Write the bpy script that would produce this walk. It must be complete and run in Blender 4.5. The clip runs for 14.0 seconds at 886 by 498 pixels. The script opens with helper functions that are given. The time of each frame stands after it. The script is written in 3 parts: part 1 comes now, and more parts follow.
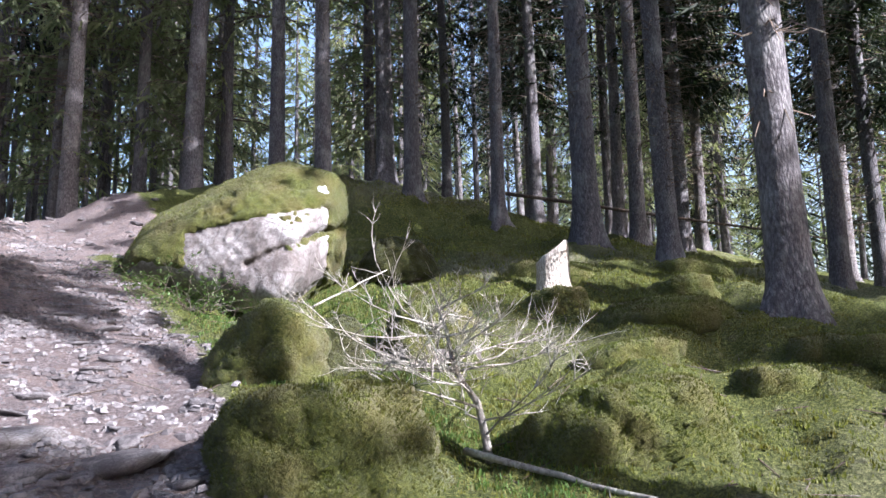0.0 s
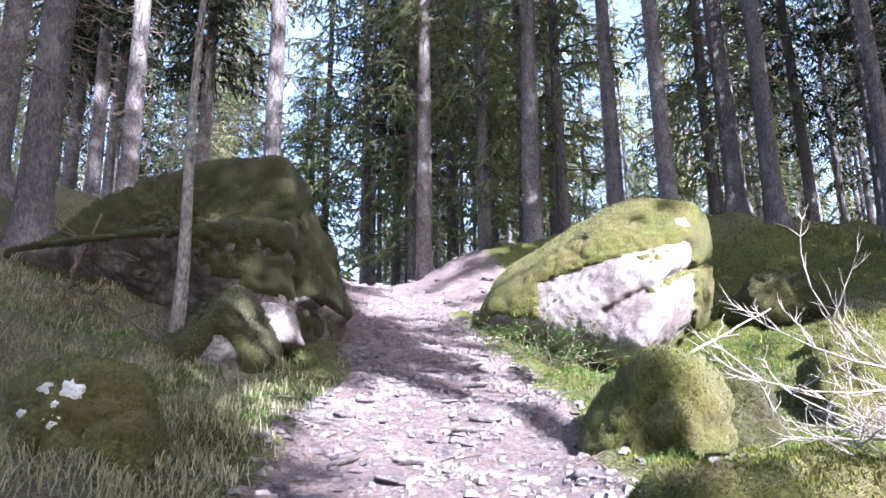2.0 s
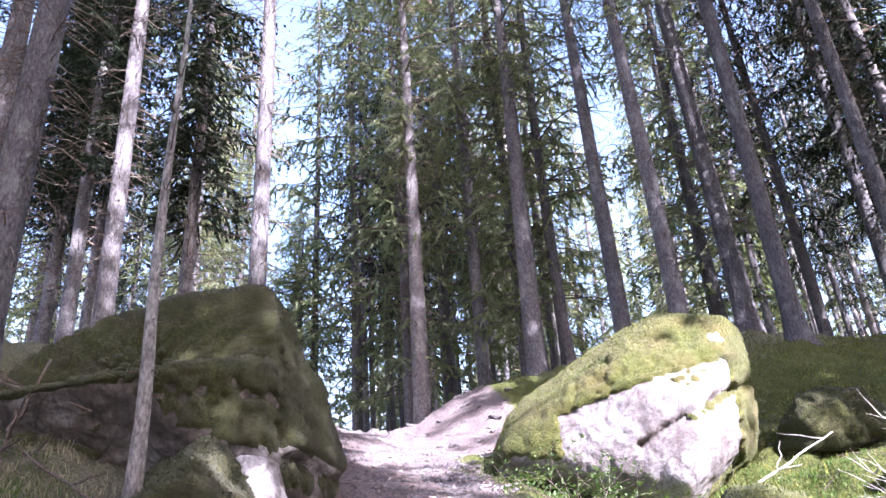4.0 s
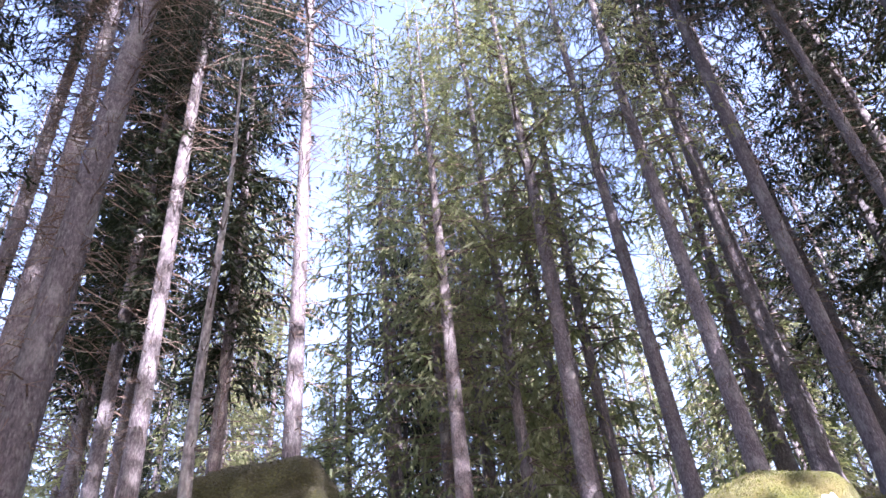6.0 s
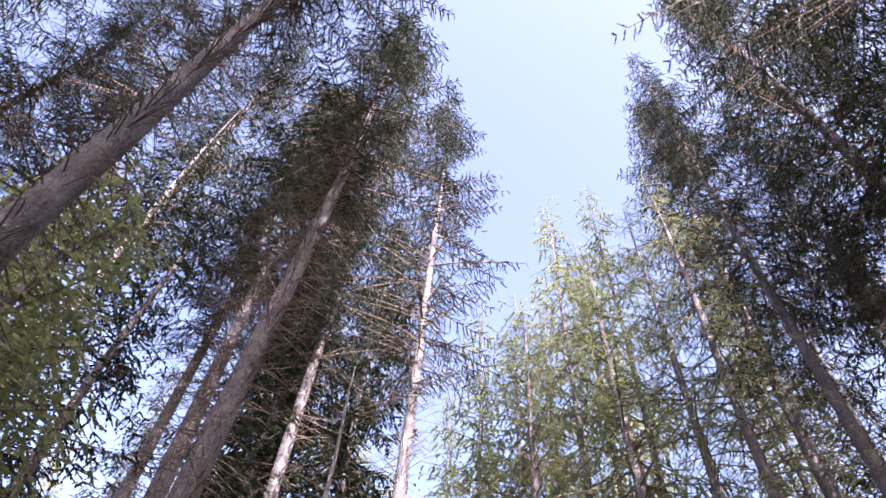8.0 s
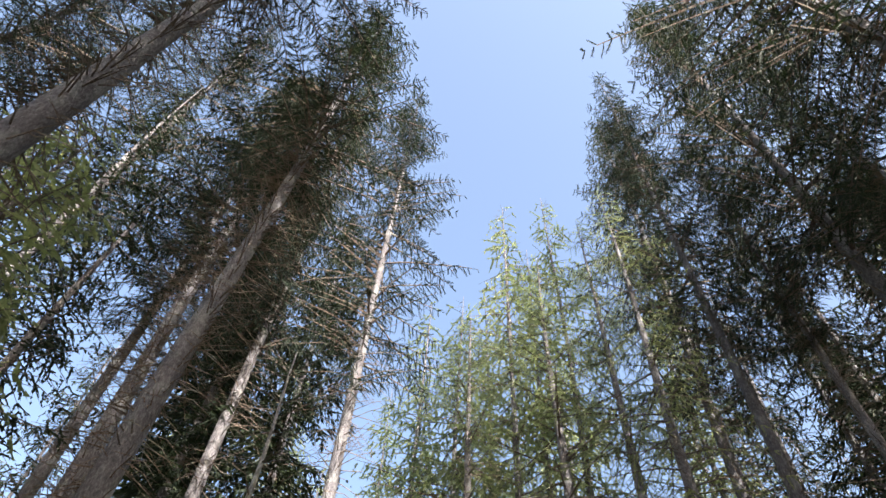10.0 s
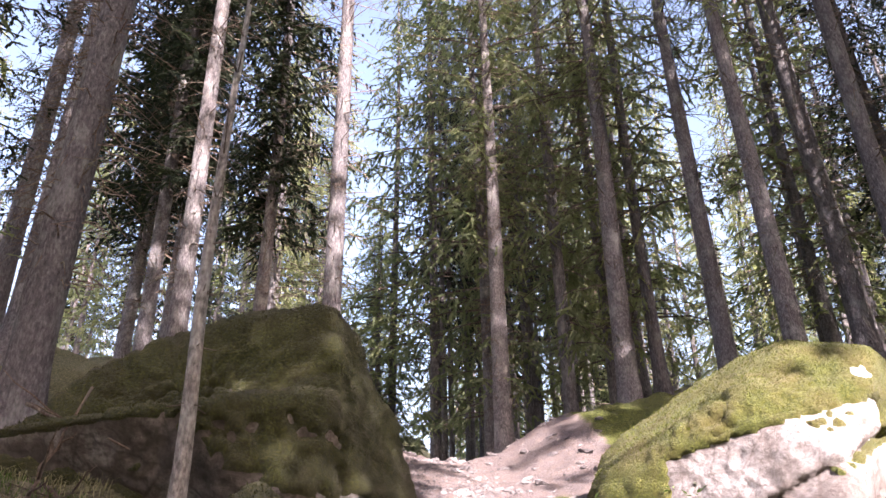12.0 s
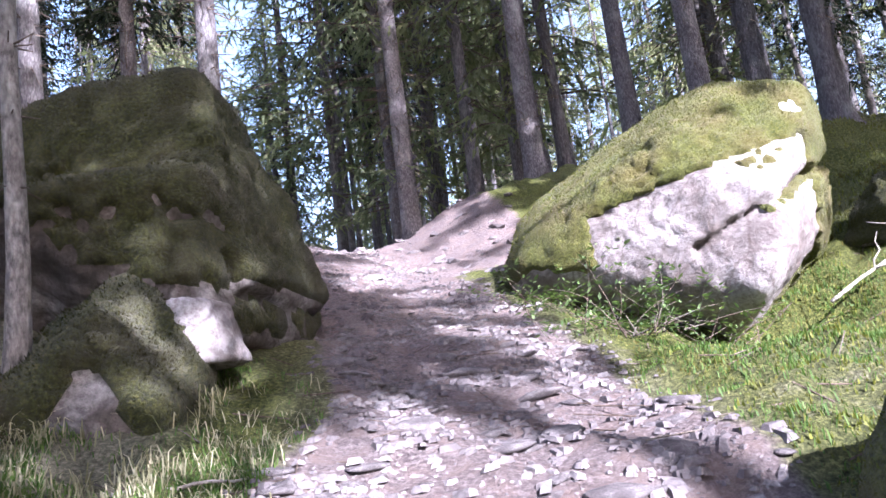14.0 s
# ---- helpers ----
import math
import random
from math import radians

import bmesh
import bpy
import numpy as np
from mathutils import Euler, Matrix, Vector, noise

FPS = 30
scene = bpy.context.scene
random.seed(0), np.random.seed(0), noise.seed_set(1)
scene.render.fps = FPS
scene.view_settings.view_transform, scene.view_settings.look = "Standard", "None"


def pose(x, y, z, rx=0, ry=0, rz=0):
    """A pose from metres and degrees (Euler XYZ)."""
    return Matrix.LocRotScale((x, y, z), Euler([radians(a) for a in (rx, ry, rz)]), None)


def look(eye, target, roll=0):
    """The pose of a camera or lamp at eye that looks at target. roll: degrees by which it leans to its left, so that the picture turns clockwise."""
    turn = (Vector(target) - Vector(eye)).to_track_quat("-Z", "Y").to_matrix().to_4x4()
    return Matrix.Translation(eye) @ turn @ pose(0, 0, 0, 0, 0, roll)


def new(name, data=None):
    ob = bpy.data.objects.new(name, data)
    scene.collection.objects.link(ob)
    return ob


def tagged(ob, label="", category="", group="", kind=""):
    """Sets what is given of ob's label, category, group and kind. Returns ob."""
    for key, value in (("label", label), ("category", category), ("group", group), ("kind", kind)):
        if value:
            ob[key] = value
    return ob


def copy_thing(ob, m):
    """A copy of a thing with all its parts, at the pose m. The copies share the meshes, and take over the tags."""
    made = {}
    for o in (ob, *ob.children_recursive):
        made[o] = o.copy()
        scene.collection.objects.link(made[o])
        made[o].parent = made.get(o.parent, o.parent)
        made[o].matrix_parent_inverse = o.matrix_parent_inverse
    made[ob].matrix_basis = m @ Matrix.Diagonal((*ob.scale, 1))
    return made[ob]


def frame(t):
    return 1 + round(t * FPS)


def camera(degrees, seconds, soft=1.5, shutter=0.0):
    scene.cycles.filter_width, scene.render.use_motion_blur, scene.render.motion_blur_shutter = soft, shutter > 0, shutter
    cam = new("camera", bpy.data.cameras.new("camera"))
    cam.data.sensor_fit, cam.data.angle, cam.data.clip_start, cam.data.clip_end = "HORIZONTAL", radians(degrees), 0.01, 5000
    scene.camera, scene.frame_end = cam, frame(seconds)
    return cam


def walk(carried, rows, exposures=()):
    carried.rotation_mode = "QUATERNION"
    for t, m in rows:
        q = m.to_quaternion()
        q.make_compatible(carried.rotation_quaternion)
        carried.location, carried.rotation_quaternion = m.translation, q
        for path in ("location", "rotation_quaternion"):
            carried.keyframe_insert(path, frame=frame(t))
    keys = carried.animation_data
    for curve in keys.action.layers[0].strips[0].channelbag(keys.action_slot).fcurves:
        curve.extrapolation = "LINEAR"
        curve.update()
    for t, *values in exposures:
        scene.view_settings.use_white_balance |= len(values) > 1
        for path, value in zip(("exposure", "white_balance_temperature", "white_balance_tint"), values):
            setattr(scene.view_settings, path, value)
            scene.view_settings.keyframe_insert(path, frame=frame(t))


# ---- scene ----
cam = camera(62.49, 14.0, soft=1.5)
ROWS = [
    (0.0, pose(0.024, 0.001, 1.940, 99.35, 1.19, -26.07)),
    (0.5, pose(-0.014, 0.221, 1.909, 99.91, 1.55, -17.51)),
    (1.0, pose(-0.006, 0.408, 1.953, 101.48, 0.97, -5.07)),
    (1.5, pose(-0.059, 0.724, 1.982, 103.25, 1.32, -0.49)),
    (2.0, pose(-0.039, 0.960, 2.006, 103.85, 0.68, 0.05)),
    (2.5, pose(0.003, 1.210, 2.045, 107.08, 0.05, 2.28)),
    (3.0, pose(0.010, 1.397, 2.056, 110.23, 1.36, 1.77)),
    (5.5, pose(-0.517, 2.517, 2.382, 122.80, 4.82, -0.13)),
    (6.0, pose(-0.489, 2.525, 2.468, 127.32, 4.81, 3.28)),
    (6.5, pose(-0.472, 2.490, 2.571, 134.55, 2.34, 4.90)),
    (7.0, pose(-0.494, 2.431, 2.693, 141.70, -1.40, 6.15)),
    (7.5, pose(-0.493, 2.368, 2.721, 147.19, -4.05, 5.57)),
    (8.0, pose(-0.469, 2.375, 2.716, 149.74, -3.31, 6.25)),
    (10.5, pose(-0.473, 2.552, 2.667, 150.33, -2.65, -0.56)),
    (11.0, pose(-0.388, 2.670, 2.587, 137.81, -2.04, 1.76)),
    (11.5, pose(-0.331, 2.760, 2.589, 123.90, -0.82, 2.88)),
    (12.0, pose(-0.219, 2.778, 2.559, 116.31, 0.94, 5.87)),
    (12.5, pose(-0.151, 2.942, 2.509, 111.09, 2.93, 3.70)),
    (13.0, pose(-0.123, 3.216, 2.448, 107.55, 3.23, -1.98)),
    (13.5, pose(-0.213, 3.481, 2.502, 102.77, 5.86, -1.18)),
    (14.0, pose(-0.297, 3.715, 2.521, 100.53, 7.47, -0.15)),
]
EXPOSURES = [(0.0, 1.85, 5700, 19), (1.5, 2.4, 5600, 23), (3.0, 2.75, 5600, 28), (6.5, 2.85, 6000, 38), (8.0, 2.55, 6300, 38), (10.5, 1.95, 6800, 9), (11.0, 1.85, 7200, 16), (12.0, 2.4, 6700, 29), (14.0, 2.5, 5600, 29)]
walk(cam, ROWS, EXPOSURES)

# ---- sky and sun ----
SUN_AZ, SUN_EL = 150.0, 31.0          # degrees: azimuth from +y towards +x, height
sun_dir = Vector((math.sin(radians(SUN_AZ)) * math.cos(radians(SUN_EL)),
                  math.cos(radians(SUN_AZ)) * math.cos(radians(SUN_EL)), math.sin(radians(SUN_EL))))
world = bpy.data.worlds.new("forest_sky")
world.use_nodes = True
scene.world = world
wn = world.node_tree
sky = wn.nodes.new("ShaderNodeTexSky")
sky.sky_type = 'NISHITA'
sky.sun_disc = False
sky.dust_density, sky.air_density = 5.0, 1.2
sky.sun_elevation = radians(SUN_EL)
sky.sun_rotation = radians(SUN_AZ)
wn.links.new(sky.outputs[0], wn.nodes["Background"].inputs[0])
wn.nodes["Background"].inputs[1].default_value = 0.125
sun_lamp = bpy.data.lights.new("sun", 'SUN')
sun_lamp.energy, sun_lamp.angle, sun_lamp.color = 5.0, radians(0.55), (1.0, 0.95, 0.87)
sun = new("sun", sun_lamp)
sun.matrix_world = look(sun_dir * 80, (0, 0, 0))


# ---- materials ----
def material(name, rough=0.9):
    m = bpy.data.materials.new(name)
    m.use_nodes = True
    b = m.node_tree.nodes["Principled BSDF"]
    b.inputs["Roughness"].default_value = rough
    b.inputs["Specular IOR Level"].default_value = 0.25
    return m, m.node_tree, b


def node(nt, kind, **values):
    n = nt.nodes.new(kind)
    for k, v in values.items():
        n.inputs[k.replace("_", " ")].default_value = v
    return n


def place(nt, stretch=(1, 1, 1)):
    """World-sized coordinates of the object, stretched."""
    co = nt.nodes.new("ShaderNodeTexCoord")
    mp = nt.nodes.new("ShaderNodeMapping")
    mp.inputs["Scale"].default_value = stretch
    nt.links.new(co.outputs["Object"], mp.inputs["Vector"])
    return mp.outputs["Vector"]


def fbm(nt, vec, scale, detail=5, rough=0.6):
    n = node(nt, "ShaderNodeTexNoise", Scale=scale, Detail=detail, Roughness=rough)
    nt.links.new(vec, n.inputs["Vector"])
    return n.outputs["Fac"]


def ramp(nt, fac, stops):
    r = nt.nodes.new("ShaderNodeValToRGB")
    e = r.color_ramp.elements
    while len(e) < len(stops):
        e.new(0.5)
    for el, (p, c) in zip(e, stops):
        el.position = p
        el.color = (*c, 1) if len(c) == 3 else c
    nt.links.new(fac, r.inputs["Fac"])
    return r.outputs["Color"]


def mix(nt, fac, a, b, mode='MIX'):
    m = nt.nodes.new("ShaderNodeMix")
    m.data_type, m.blend_type = 'RGBA', mode
    for s, v in ((m.inputs[0], fac), (m.inputs[6], a), (m.inputs[7], b)):
        if hasattr(v, "is_output"):
            nt.links.new(v, s)
        else:
            s.default_value = v if isinstance(v, float) else (*v, 1)
    return m.outputs[2]


def bump(nt, b, height, strength, dist):
    n = node(nt, "ShaderNodeBump", Strength=strength, Distance=dist)
    nt.links.new(height, n.inputs["Height"])
    nt.links.new(n.outputs[0], b.inputs["Normal"])


def math_node(nt, op, a, b=None):
    n = nt.nodes.new("ShaderNodeMath")
    n.operation = op
    n.use_clamp = op != 'MULTIPLY'
    for s, v in ((n.inputs[0], a), (n.inputs[1], b)):
        if v is None:
            continue
        if hasattr(v, "is_output"):
            nt.links.new(v, s)
        else:
            s.default_value = v
    return n.outputs[0]


def bark_material(name, dark, mid, light, patch):
    m, nt, b = material(name, 0.92)
    v = place(nt, (1, 1, 0.45))
    plates = node(nt, "ShaderNodeTexVoronoi", Scale=38.0)
    nt.links.new(v, plates.inputs["Vector"])
    grain = fbm(nt, v, 30, 6, 0.7)
    base = ramp(nt, grain, [(0.3, dark), (0.5, mid), (0.72, light)])
    lich = ramp(nt, fbm(nt, place(nt, (1, 1, 0.7)), 3.0, 6, 0.65), [(0.5, (0, 0, 0)), (0.68, (1, 1, 1))])
    rnd = nt.nodes.new("ShaderNodeObjectInfo")
    tone = mix(nt, rnd.outputs["Random"], (0.8, 0.8, 0.8), (1.2, 1.15, 1.1))
    col = mix(nt, 1.0, mix(nt, lich, base, patch), tone, 'MULTIPLY')
    col = mix(nt, ramp(nt, plates.outputs["Distance"], [(0.35, (0, 0, 0)), (0.8, (0.4, 0.4, 0.4))]), col, dark)
    nt.links.new(col, b.inputs["Base Color"])
    bump(nt, b, math_node(nt, 'SUBTRACT', grain, math_node(nt, 'MULTIPLY', plates.outputs["Distance"], 0.6)), 0.8, 0.03)
    return m


BARK = bark_material("spruce_bark", (0.045, 0.041, 0.046), (0.125, 0.12, 0.132), (0.25, 0.243, 0.262), (0.25, 0.255, 0.262))
PALE_BARK = bark_material("pale_bark", (0.07, 0.062, 0.06), (0.27, 0.255, 0.245), (0.46, 0.45, 0.43), (0.44, 0.455, 0.43))
DEADWOOD = bark_material("dead_twig", (0.045, 0.034, 0.028), (0.13, 0.1, 0.082), (0.22, 0.18, 0.155), (0.19, 0.19, 0.165))
SILVER = bark_material("silver_wood", (0.17, 0.15, 0.135), (0.4, 0.375, 0.345), (0.58, 0.55, 0.51), (0.55, 0.58, 0.5))


def leaf_material(name, low, high, glow, patch=None, through_light=0.3):
    m, nt, b = material(name, 0.6)
    geo = nt.nodes.new("ShaderNodeNewGeometry")
    info = nt.nodes.new("ShaderNodeObjectInfo")
    col = mix(nt, geo.outputs["Random Per Island"], low, high)
    if patch is not None:
        col = mix(nt, ramp(nt, fbm(nt, place(nt), 3.5, 4, 0.65), [(0.42, (0, 0, 0)), (0.62, (0.85, 0.85, 0.85))]), col, patch)
    tone = mix(nt, info.outputs["Random"], (0.75, 0.8, 0.8), (1.2, 1.15, 1.0))
    col = mix(nt, 1.0, col, tone, 'MULTIPLY')
    nt.links.new(col, b.inputs["Base Color"])
    tr = nt.nodes.new("ShaderNodeBsdfTranslucent")
    nt.links.new(mix(nt, 1.0, col, glow, 'MULTIPLY'), tr.inputs["Color"])
    mx = nt.nodes.new("ShaderNodeMixShader")
    mx.inputs[0].default_value = through_light
    nt.links.new(b.outputs[0], mx.inputs[1])
    nt.links.new(tr.outputs[0], mx.inputs[2])
    nt.links.new(mx.outputs[0], nt.nodes["Material Output"].inputs["Surface"])
    return m


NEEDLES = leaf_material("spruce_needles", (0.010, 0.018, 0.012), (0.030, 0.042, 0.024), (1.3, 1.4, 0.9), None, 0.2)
# The same foliage again, paled: sunlight is put into this needle colour.
SUN_TONED_NEEDLES = leaf_material("sun_toned_spruce_needles", (0.125, 0.15, 0.085), (0.24, 0.262, 0.165), (1.45, 1.52, 1.05), None, 0.5)
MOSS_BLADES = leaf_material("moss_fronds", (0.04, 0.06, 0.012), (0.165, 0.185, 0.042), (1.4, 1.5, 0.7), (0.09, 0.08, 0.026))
# Darker copy of the fronds; the left boulder's shade is in the colour.
SHADE_TONED_FRONDS = leaf_material("shade_toned_moss_fronds", (0.013, 0.016, 0.005), (0.052, 0.058, 0.014), (1.4, 1.5, 0.7), (0.03, 0.026, 0.011))
GRASS = leaf_material("dry_grass", (0.17, 0.18, 0.09), (0.52, 0.48, 0.36), (1.1, 1.1, 0.8))
GREEN_GRASS = leaf_material("green_grass", (0.05, 0.11, 0.025), (0.12, 0.19, 0.05), (1.4, 1.5, 0.7))
SHRUB_LEAF = leaf_material("shrub_leaf", (0.07, 0.12, 0.04), (0.17, 0.24, 0.1), (1.3, 1.4, 0.8))


def moss_material(name, dark, mid, light, dry, much):
    m, nt, b = material(name, 1.0)
    v = place(nt)
    fine = fbm(nt, v, 45, 5, 0.75)
    patch = fbm(nt, v, 2.2, 4, 0.6)
    col = ramp(nt, fine, [(0.3, dark), (0.5, mid), (0.7, light)])
    col = mix(nt, ramp(nt, patch, [(0.42, (0, 0, 0)), (0.66, (much, much, much))]), col, dry)
    nt.links.new(col, b.inputs["Base Color"])
    b.inputs["Sheen Weight"].default_value = 0.1
    bump(nt, b, fine, 1.0, 0.03)
    return m


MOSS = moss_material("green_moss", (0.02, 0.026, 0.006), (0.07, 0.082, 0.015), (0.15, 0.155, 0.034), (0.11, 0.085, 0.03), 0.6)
# Green moss again, darkened so that its colour carries the shade.
SHADE_TONED_MOSS = moss_material("shade_toned_moss", (0.008, 0.010, 0.003), (0.034, 0.04, 0.008), (0.1, 0.1, 0.021), (0.03, 0.025, 0.01), 0.6)


def rock_material(name, dark, mid, light):
    m, nt, b = material(name, 0.85)
    v = place(nt)
    big = fbm(nt, v, 1.6, 6, 0.62)
    fine = fbm(nt, v, 24, 6, 0.7)
    col = ramp(nt, big, [(0.3, dark), (0.48, mid), (0.62, light)])
    col = mix(nt, ramp(nt, fine, [(0.35, (0.75, 0.75, 0.75)), (0.6, (0, 0, 0))]), col, dark)
    crack = node(nt, "ShaderNodeTexVoronoi", Scale=1.7)
    crack.feature = 'DISTANCE_TO_EDGE'
    nt.links.new(v, crack.inputs["Vector"])
    line = ramp(nt, crack.outputs["Distance"], [(0.0, (0.6, 0.6, 0.6)), (0.03, (0, 0, 0))])
    col = mix(nt, line, col, dark)
    nt.links.new(col, b.inputs["Base Color"])
    bump(nt, b, math_node(nt, 'ADD', math_node(nt, 'MULTIPLY', big, 0.6), math_node(nt, 'MULTIPLY', fine, 0.4)), 0.9, 0.05)
    return m


ROCK = rock_material("grey_rock", (0.045, 0.038, 0.034), (0.14, 0.125, 0.115), (0.32, 0.31, 0.31))
PALE_ROCK = rock_material("pale_rock", (0.1, 0.08, 0.074), (0.25, 0.232, 0.232), (0.43, 0.415, 0.425))
STONE = rock_material("path_stone", (0.075, 0.066, 0.069), (0.17, 0.155, 0.16), (0.32, 0.3, 0.302))
WHITE_LICHEN = rock_material("white_lichen", (0.25, 0.27, 0.25), (0.5, 0.53, 0.51), (0.72, 0.74, 0.73))


def ground_material():
    m, nt, b = material("forest_floor", 0.97)
    v = place(nt)
    att = nt.nodes.new("ShaderNodeAttribute")
    att.attribute_name = "path"
    dry = nt.nodes.new("ShaderNodeAttribute")
    dry.attribute_name = "litter"
    fine = fbm(nt, v, 38, 6, 0.75)
    mid = fbm(nt, v, 6, 5, 0.65)
    moss = ramp(nt, fine, [(0.32, (0.012, 0.016, 0.005)), (0.5, (0.07, 0.085, 0.02)), (0.66, (0.19, 0.2, 0.055))])
    litter = ramp(nt, fine, [(0.3, (0.05, 0.05, 0.03)), (0.5, (0.155, 0.15, 0.1)), (0.7, (0.35, 0.33, 0.25))])
    soil = ramp(nt, fine, [(0.28, (0.055, 0.043, 0.043)), (0.5, (0.155, 0.128, 0.128)), (0.72, (0.33, 0.29, 0.285))])
    soil = mix(nt, ramp(nt, mid, [(0.45, (0, 0, 0)), (0.7, (0.7, 0.7, 0.7))]), soil, (0.22, 0.165, 0.145))
    k = ramp(nt, math_node(nt, 'ADD', dry.outputs["Fac"], math_node(nt, 'SUBTRACT', mid, 0.55)), [(0.25, (0, 0, 0)), (0.5, (1, 1, 1))])
    col = mix(nt, k, moss, litter)
    edge = ramp(nt, math_node(nt, 'ADD', att.outputs["Fac"], math_node(nt, 'MULTIPLY', math_node(nt, 'SUBTRACT', mid, 0.4), 0.5)),
                [(0.42, (0, 0, 0)), (0.6, (1, 1, 1))])
    col = mix(nt, edge, col, soil)
    nt.links.new(col, b.inputs["Base Color"])
    bump(nt, b, math_node(nt, 'ADD', math_node(nt, 'MULTIPLY', fine, 0.5), math_node(nt, 'MULTIPLY', mid, 0.5)), 1.0, 0.09)
    return m


FLOOR = ground_material()


# ---- mesh helpers ----
class Geo:
    """Collects vertices and faces for one mesh."""

    def __init__(self):
        self.v, self.f = [], []

    def tube(self, pts, radii, sides=6, cap=True):
        n0 = len(self.v)
        for i, p in enumerate(pts):
            a = (pts[min(i + 1, len(pts) - 1)] - pts[max(i - 1, 0)]).normalized()
            s = a.cross(Vector((0.31, 0.9, 0.29)))
            s = s.normalized() if s.length > 1e-4 else Vector((1, 0, 0))
            q = a.cross(s)
            for k in range(sides):
                w = 2 * math.pi * k / sides
                self.v.append(p + (s * math.cos(w) + q * math.sin(w)) * radii[i])
        for i in range(len(pts) - 1):
            for k in range(sides):
                a, b = n0 + i * sides + k, n0 + i * sides + (k + 1) % sides
                self.f.append((a, b, b + sides, a + sides))
        if cap:
            self.f.append(tuple(n0 + (len(pts) - 1) * sides + k for k in range(sides)))
            self.f.append(tuple(n0 + k for k in reversed(range(sides))))

    def kite(self, p, d, side, wide):
        """A narrow leaf from p along d, widest at a third."""
        n0 = len(self.v)
        m = p + d * 0.4
        self.v += [p, m + side * wide, p + d, m - side * wide]
        self.f.append((n0, n0 + 1, n0 + 2, n0 + 3))

    def blade(self, p, d, side, wide):
        n0 = len(self.v)
        self.v += [p - side * wide, p + side * wide, p + d]
        self.f.append((n0, n0 + 1, n0 + 2))

    def mesh(self, name, mat, smooth=False):
        me = bpy.data.meshes.new(name)
        me.from_pydata([tuple(p) for p in self.v], [], self.f)
        me.materials.append(mat)
        if smooth:
            me.shade_smooth()
        return me


def part(name, geo, mat, parent, label="", smooth=False):
    ob = new(name, geo.mesh(name, mat, smooth) if isinstance(geo, Geo) else geo)
    ob.parent = parent
    return tagged(ob, label)


def rnd_dir(rng):
    w = rng.uniform(0, 2 * math.pi)
    return Vector((math.cos(w), math.sin(w), 0))


# ---- the lie of the land ----
def sp(t, w=0.7):
    t = t / w
    return w * (t if t > 30 else math.log1p(math.exp(t)))


def step(t, a, b):
    t = min(1.0, max(0.0, (t - a) / (b - a)))
    return t * t * (3 - 2 * t)


def path_x(y):
    return -0.05 - 2.1 * step(y, 7.5, 17)


def hill(x, y):
    """The smooth hillside: it climbs along +y, with banks beside the path and a crest that the path goes over."""
    v = y if y < 70 else 70 + 0.02 * (y - 70)
    v = -2 + 0.1 * (v + 2) if v < -2 else v
    u = max(-60, min(60, x))
    z = 0.42 + 0.25 * v + 0.06 * sp(v - 8)
    crest = step(u, -9, -5) * (1 - step(u, 0.5, 6))
    z -= 0.27 * sp(v - 16, 1.0) * crest + 0.13 * sp(v - 22, 2) * (1 - crest)
    z += 0.38 * sp(-u - 1.2) * (1 - 0.5 * step(v, 14, 22)) - 0.25 * sp(-u - 9, 2)
    z += 0.16 * sp(u - 2.5) - 0.24 * sp(u - 8.5, 1.2)
    z += 1.0 * step(u - path_x(v), 0.7, 3.0) * step(v, 11.5, 16.5) * (1 - step(u, 5, 12))
    z -= 0.45 * math.exp(-((u - 2.45) / 1.2) ** 2 - ((v - 9.5) / 1.3) ** 2)
    return z


def on_path(x, y):
    half = 0.95 + 0.18 * noise.noise(Vector((y * 0.7, 3.1, 0)))
    return 1 - step(abs(x - path_x(y)), half - 0.35, half + 0.25)


def bare_bank(x, y):
    """The worn bank of bare earth and rock beside the path, short of its crest."""
    d = x - path_x(y)
    return step(d, 0.2, 0.8) * (1 - step(d, 2.3, 3.4)) * step(y, 11.4, 12.6) * (1 - step(y, 17, 19))


def ground_z(x, y):
    p = max(on_path(x, y), bare_bank(x, y))
    far = 1 - step(max(abs(x), abs(y)), 18, 30)
    a = noise.noise(Vector((x * 1.1, y * 1.1, 0.3)))
    b = noise.noise(Vector((x * 3.1, y * 3.1, 5.3)))
    c = noise.noise(Vector((x * 7.5, y * 7.5, 9.3)))
    moss = 0.2 * a + 0.11 * b + 0.04 * c
    stony = 0.08 * a + 0.07 * b + 0.045 * abs(c) - 0.04
    return hill(x, y) + (moss * (1 - p) + stony * p) * (0.25 + 0.75 * far)


def axis(lo, hi, fine, far):
    a = list(np.arange(lo, hi, fine))
    s, q = fine, hi
    while q < far:
        a.append(q)
        s *= 1.28
        q += s
    s, q = fine, lo
    while q > -far:
        s *= 1.28
        q -= s
        a.insert(0, q)
    return a


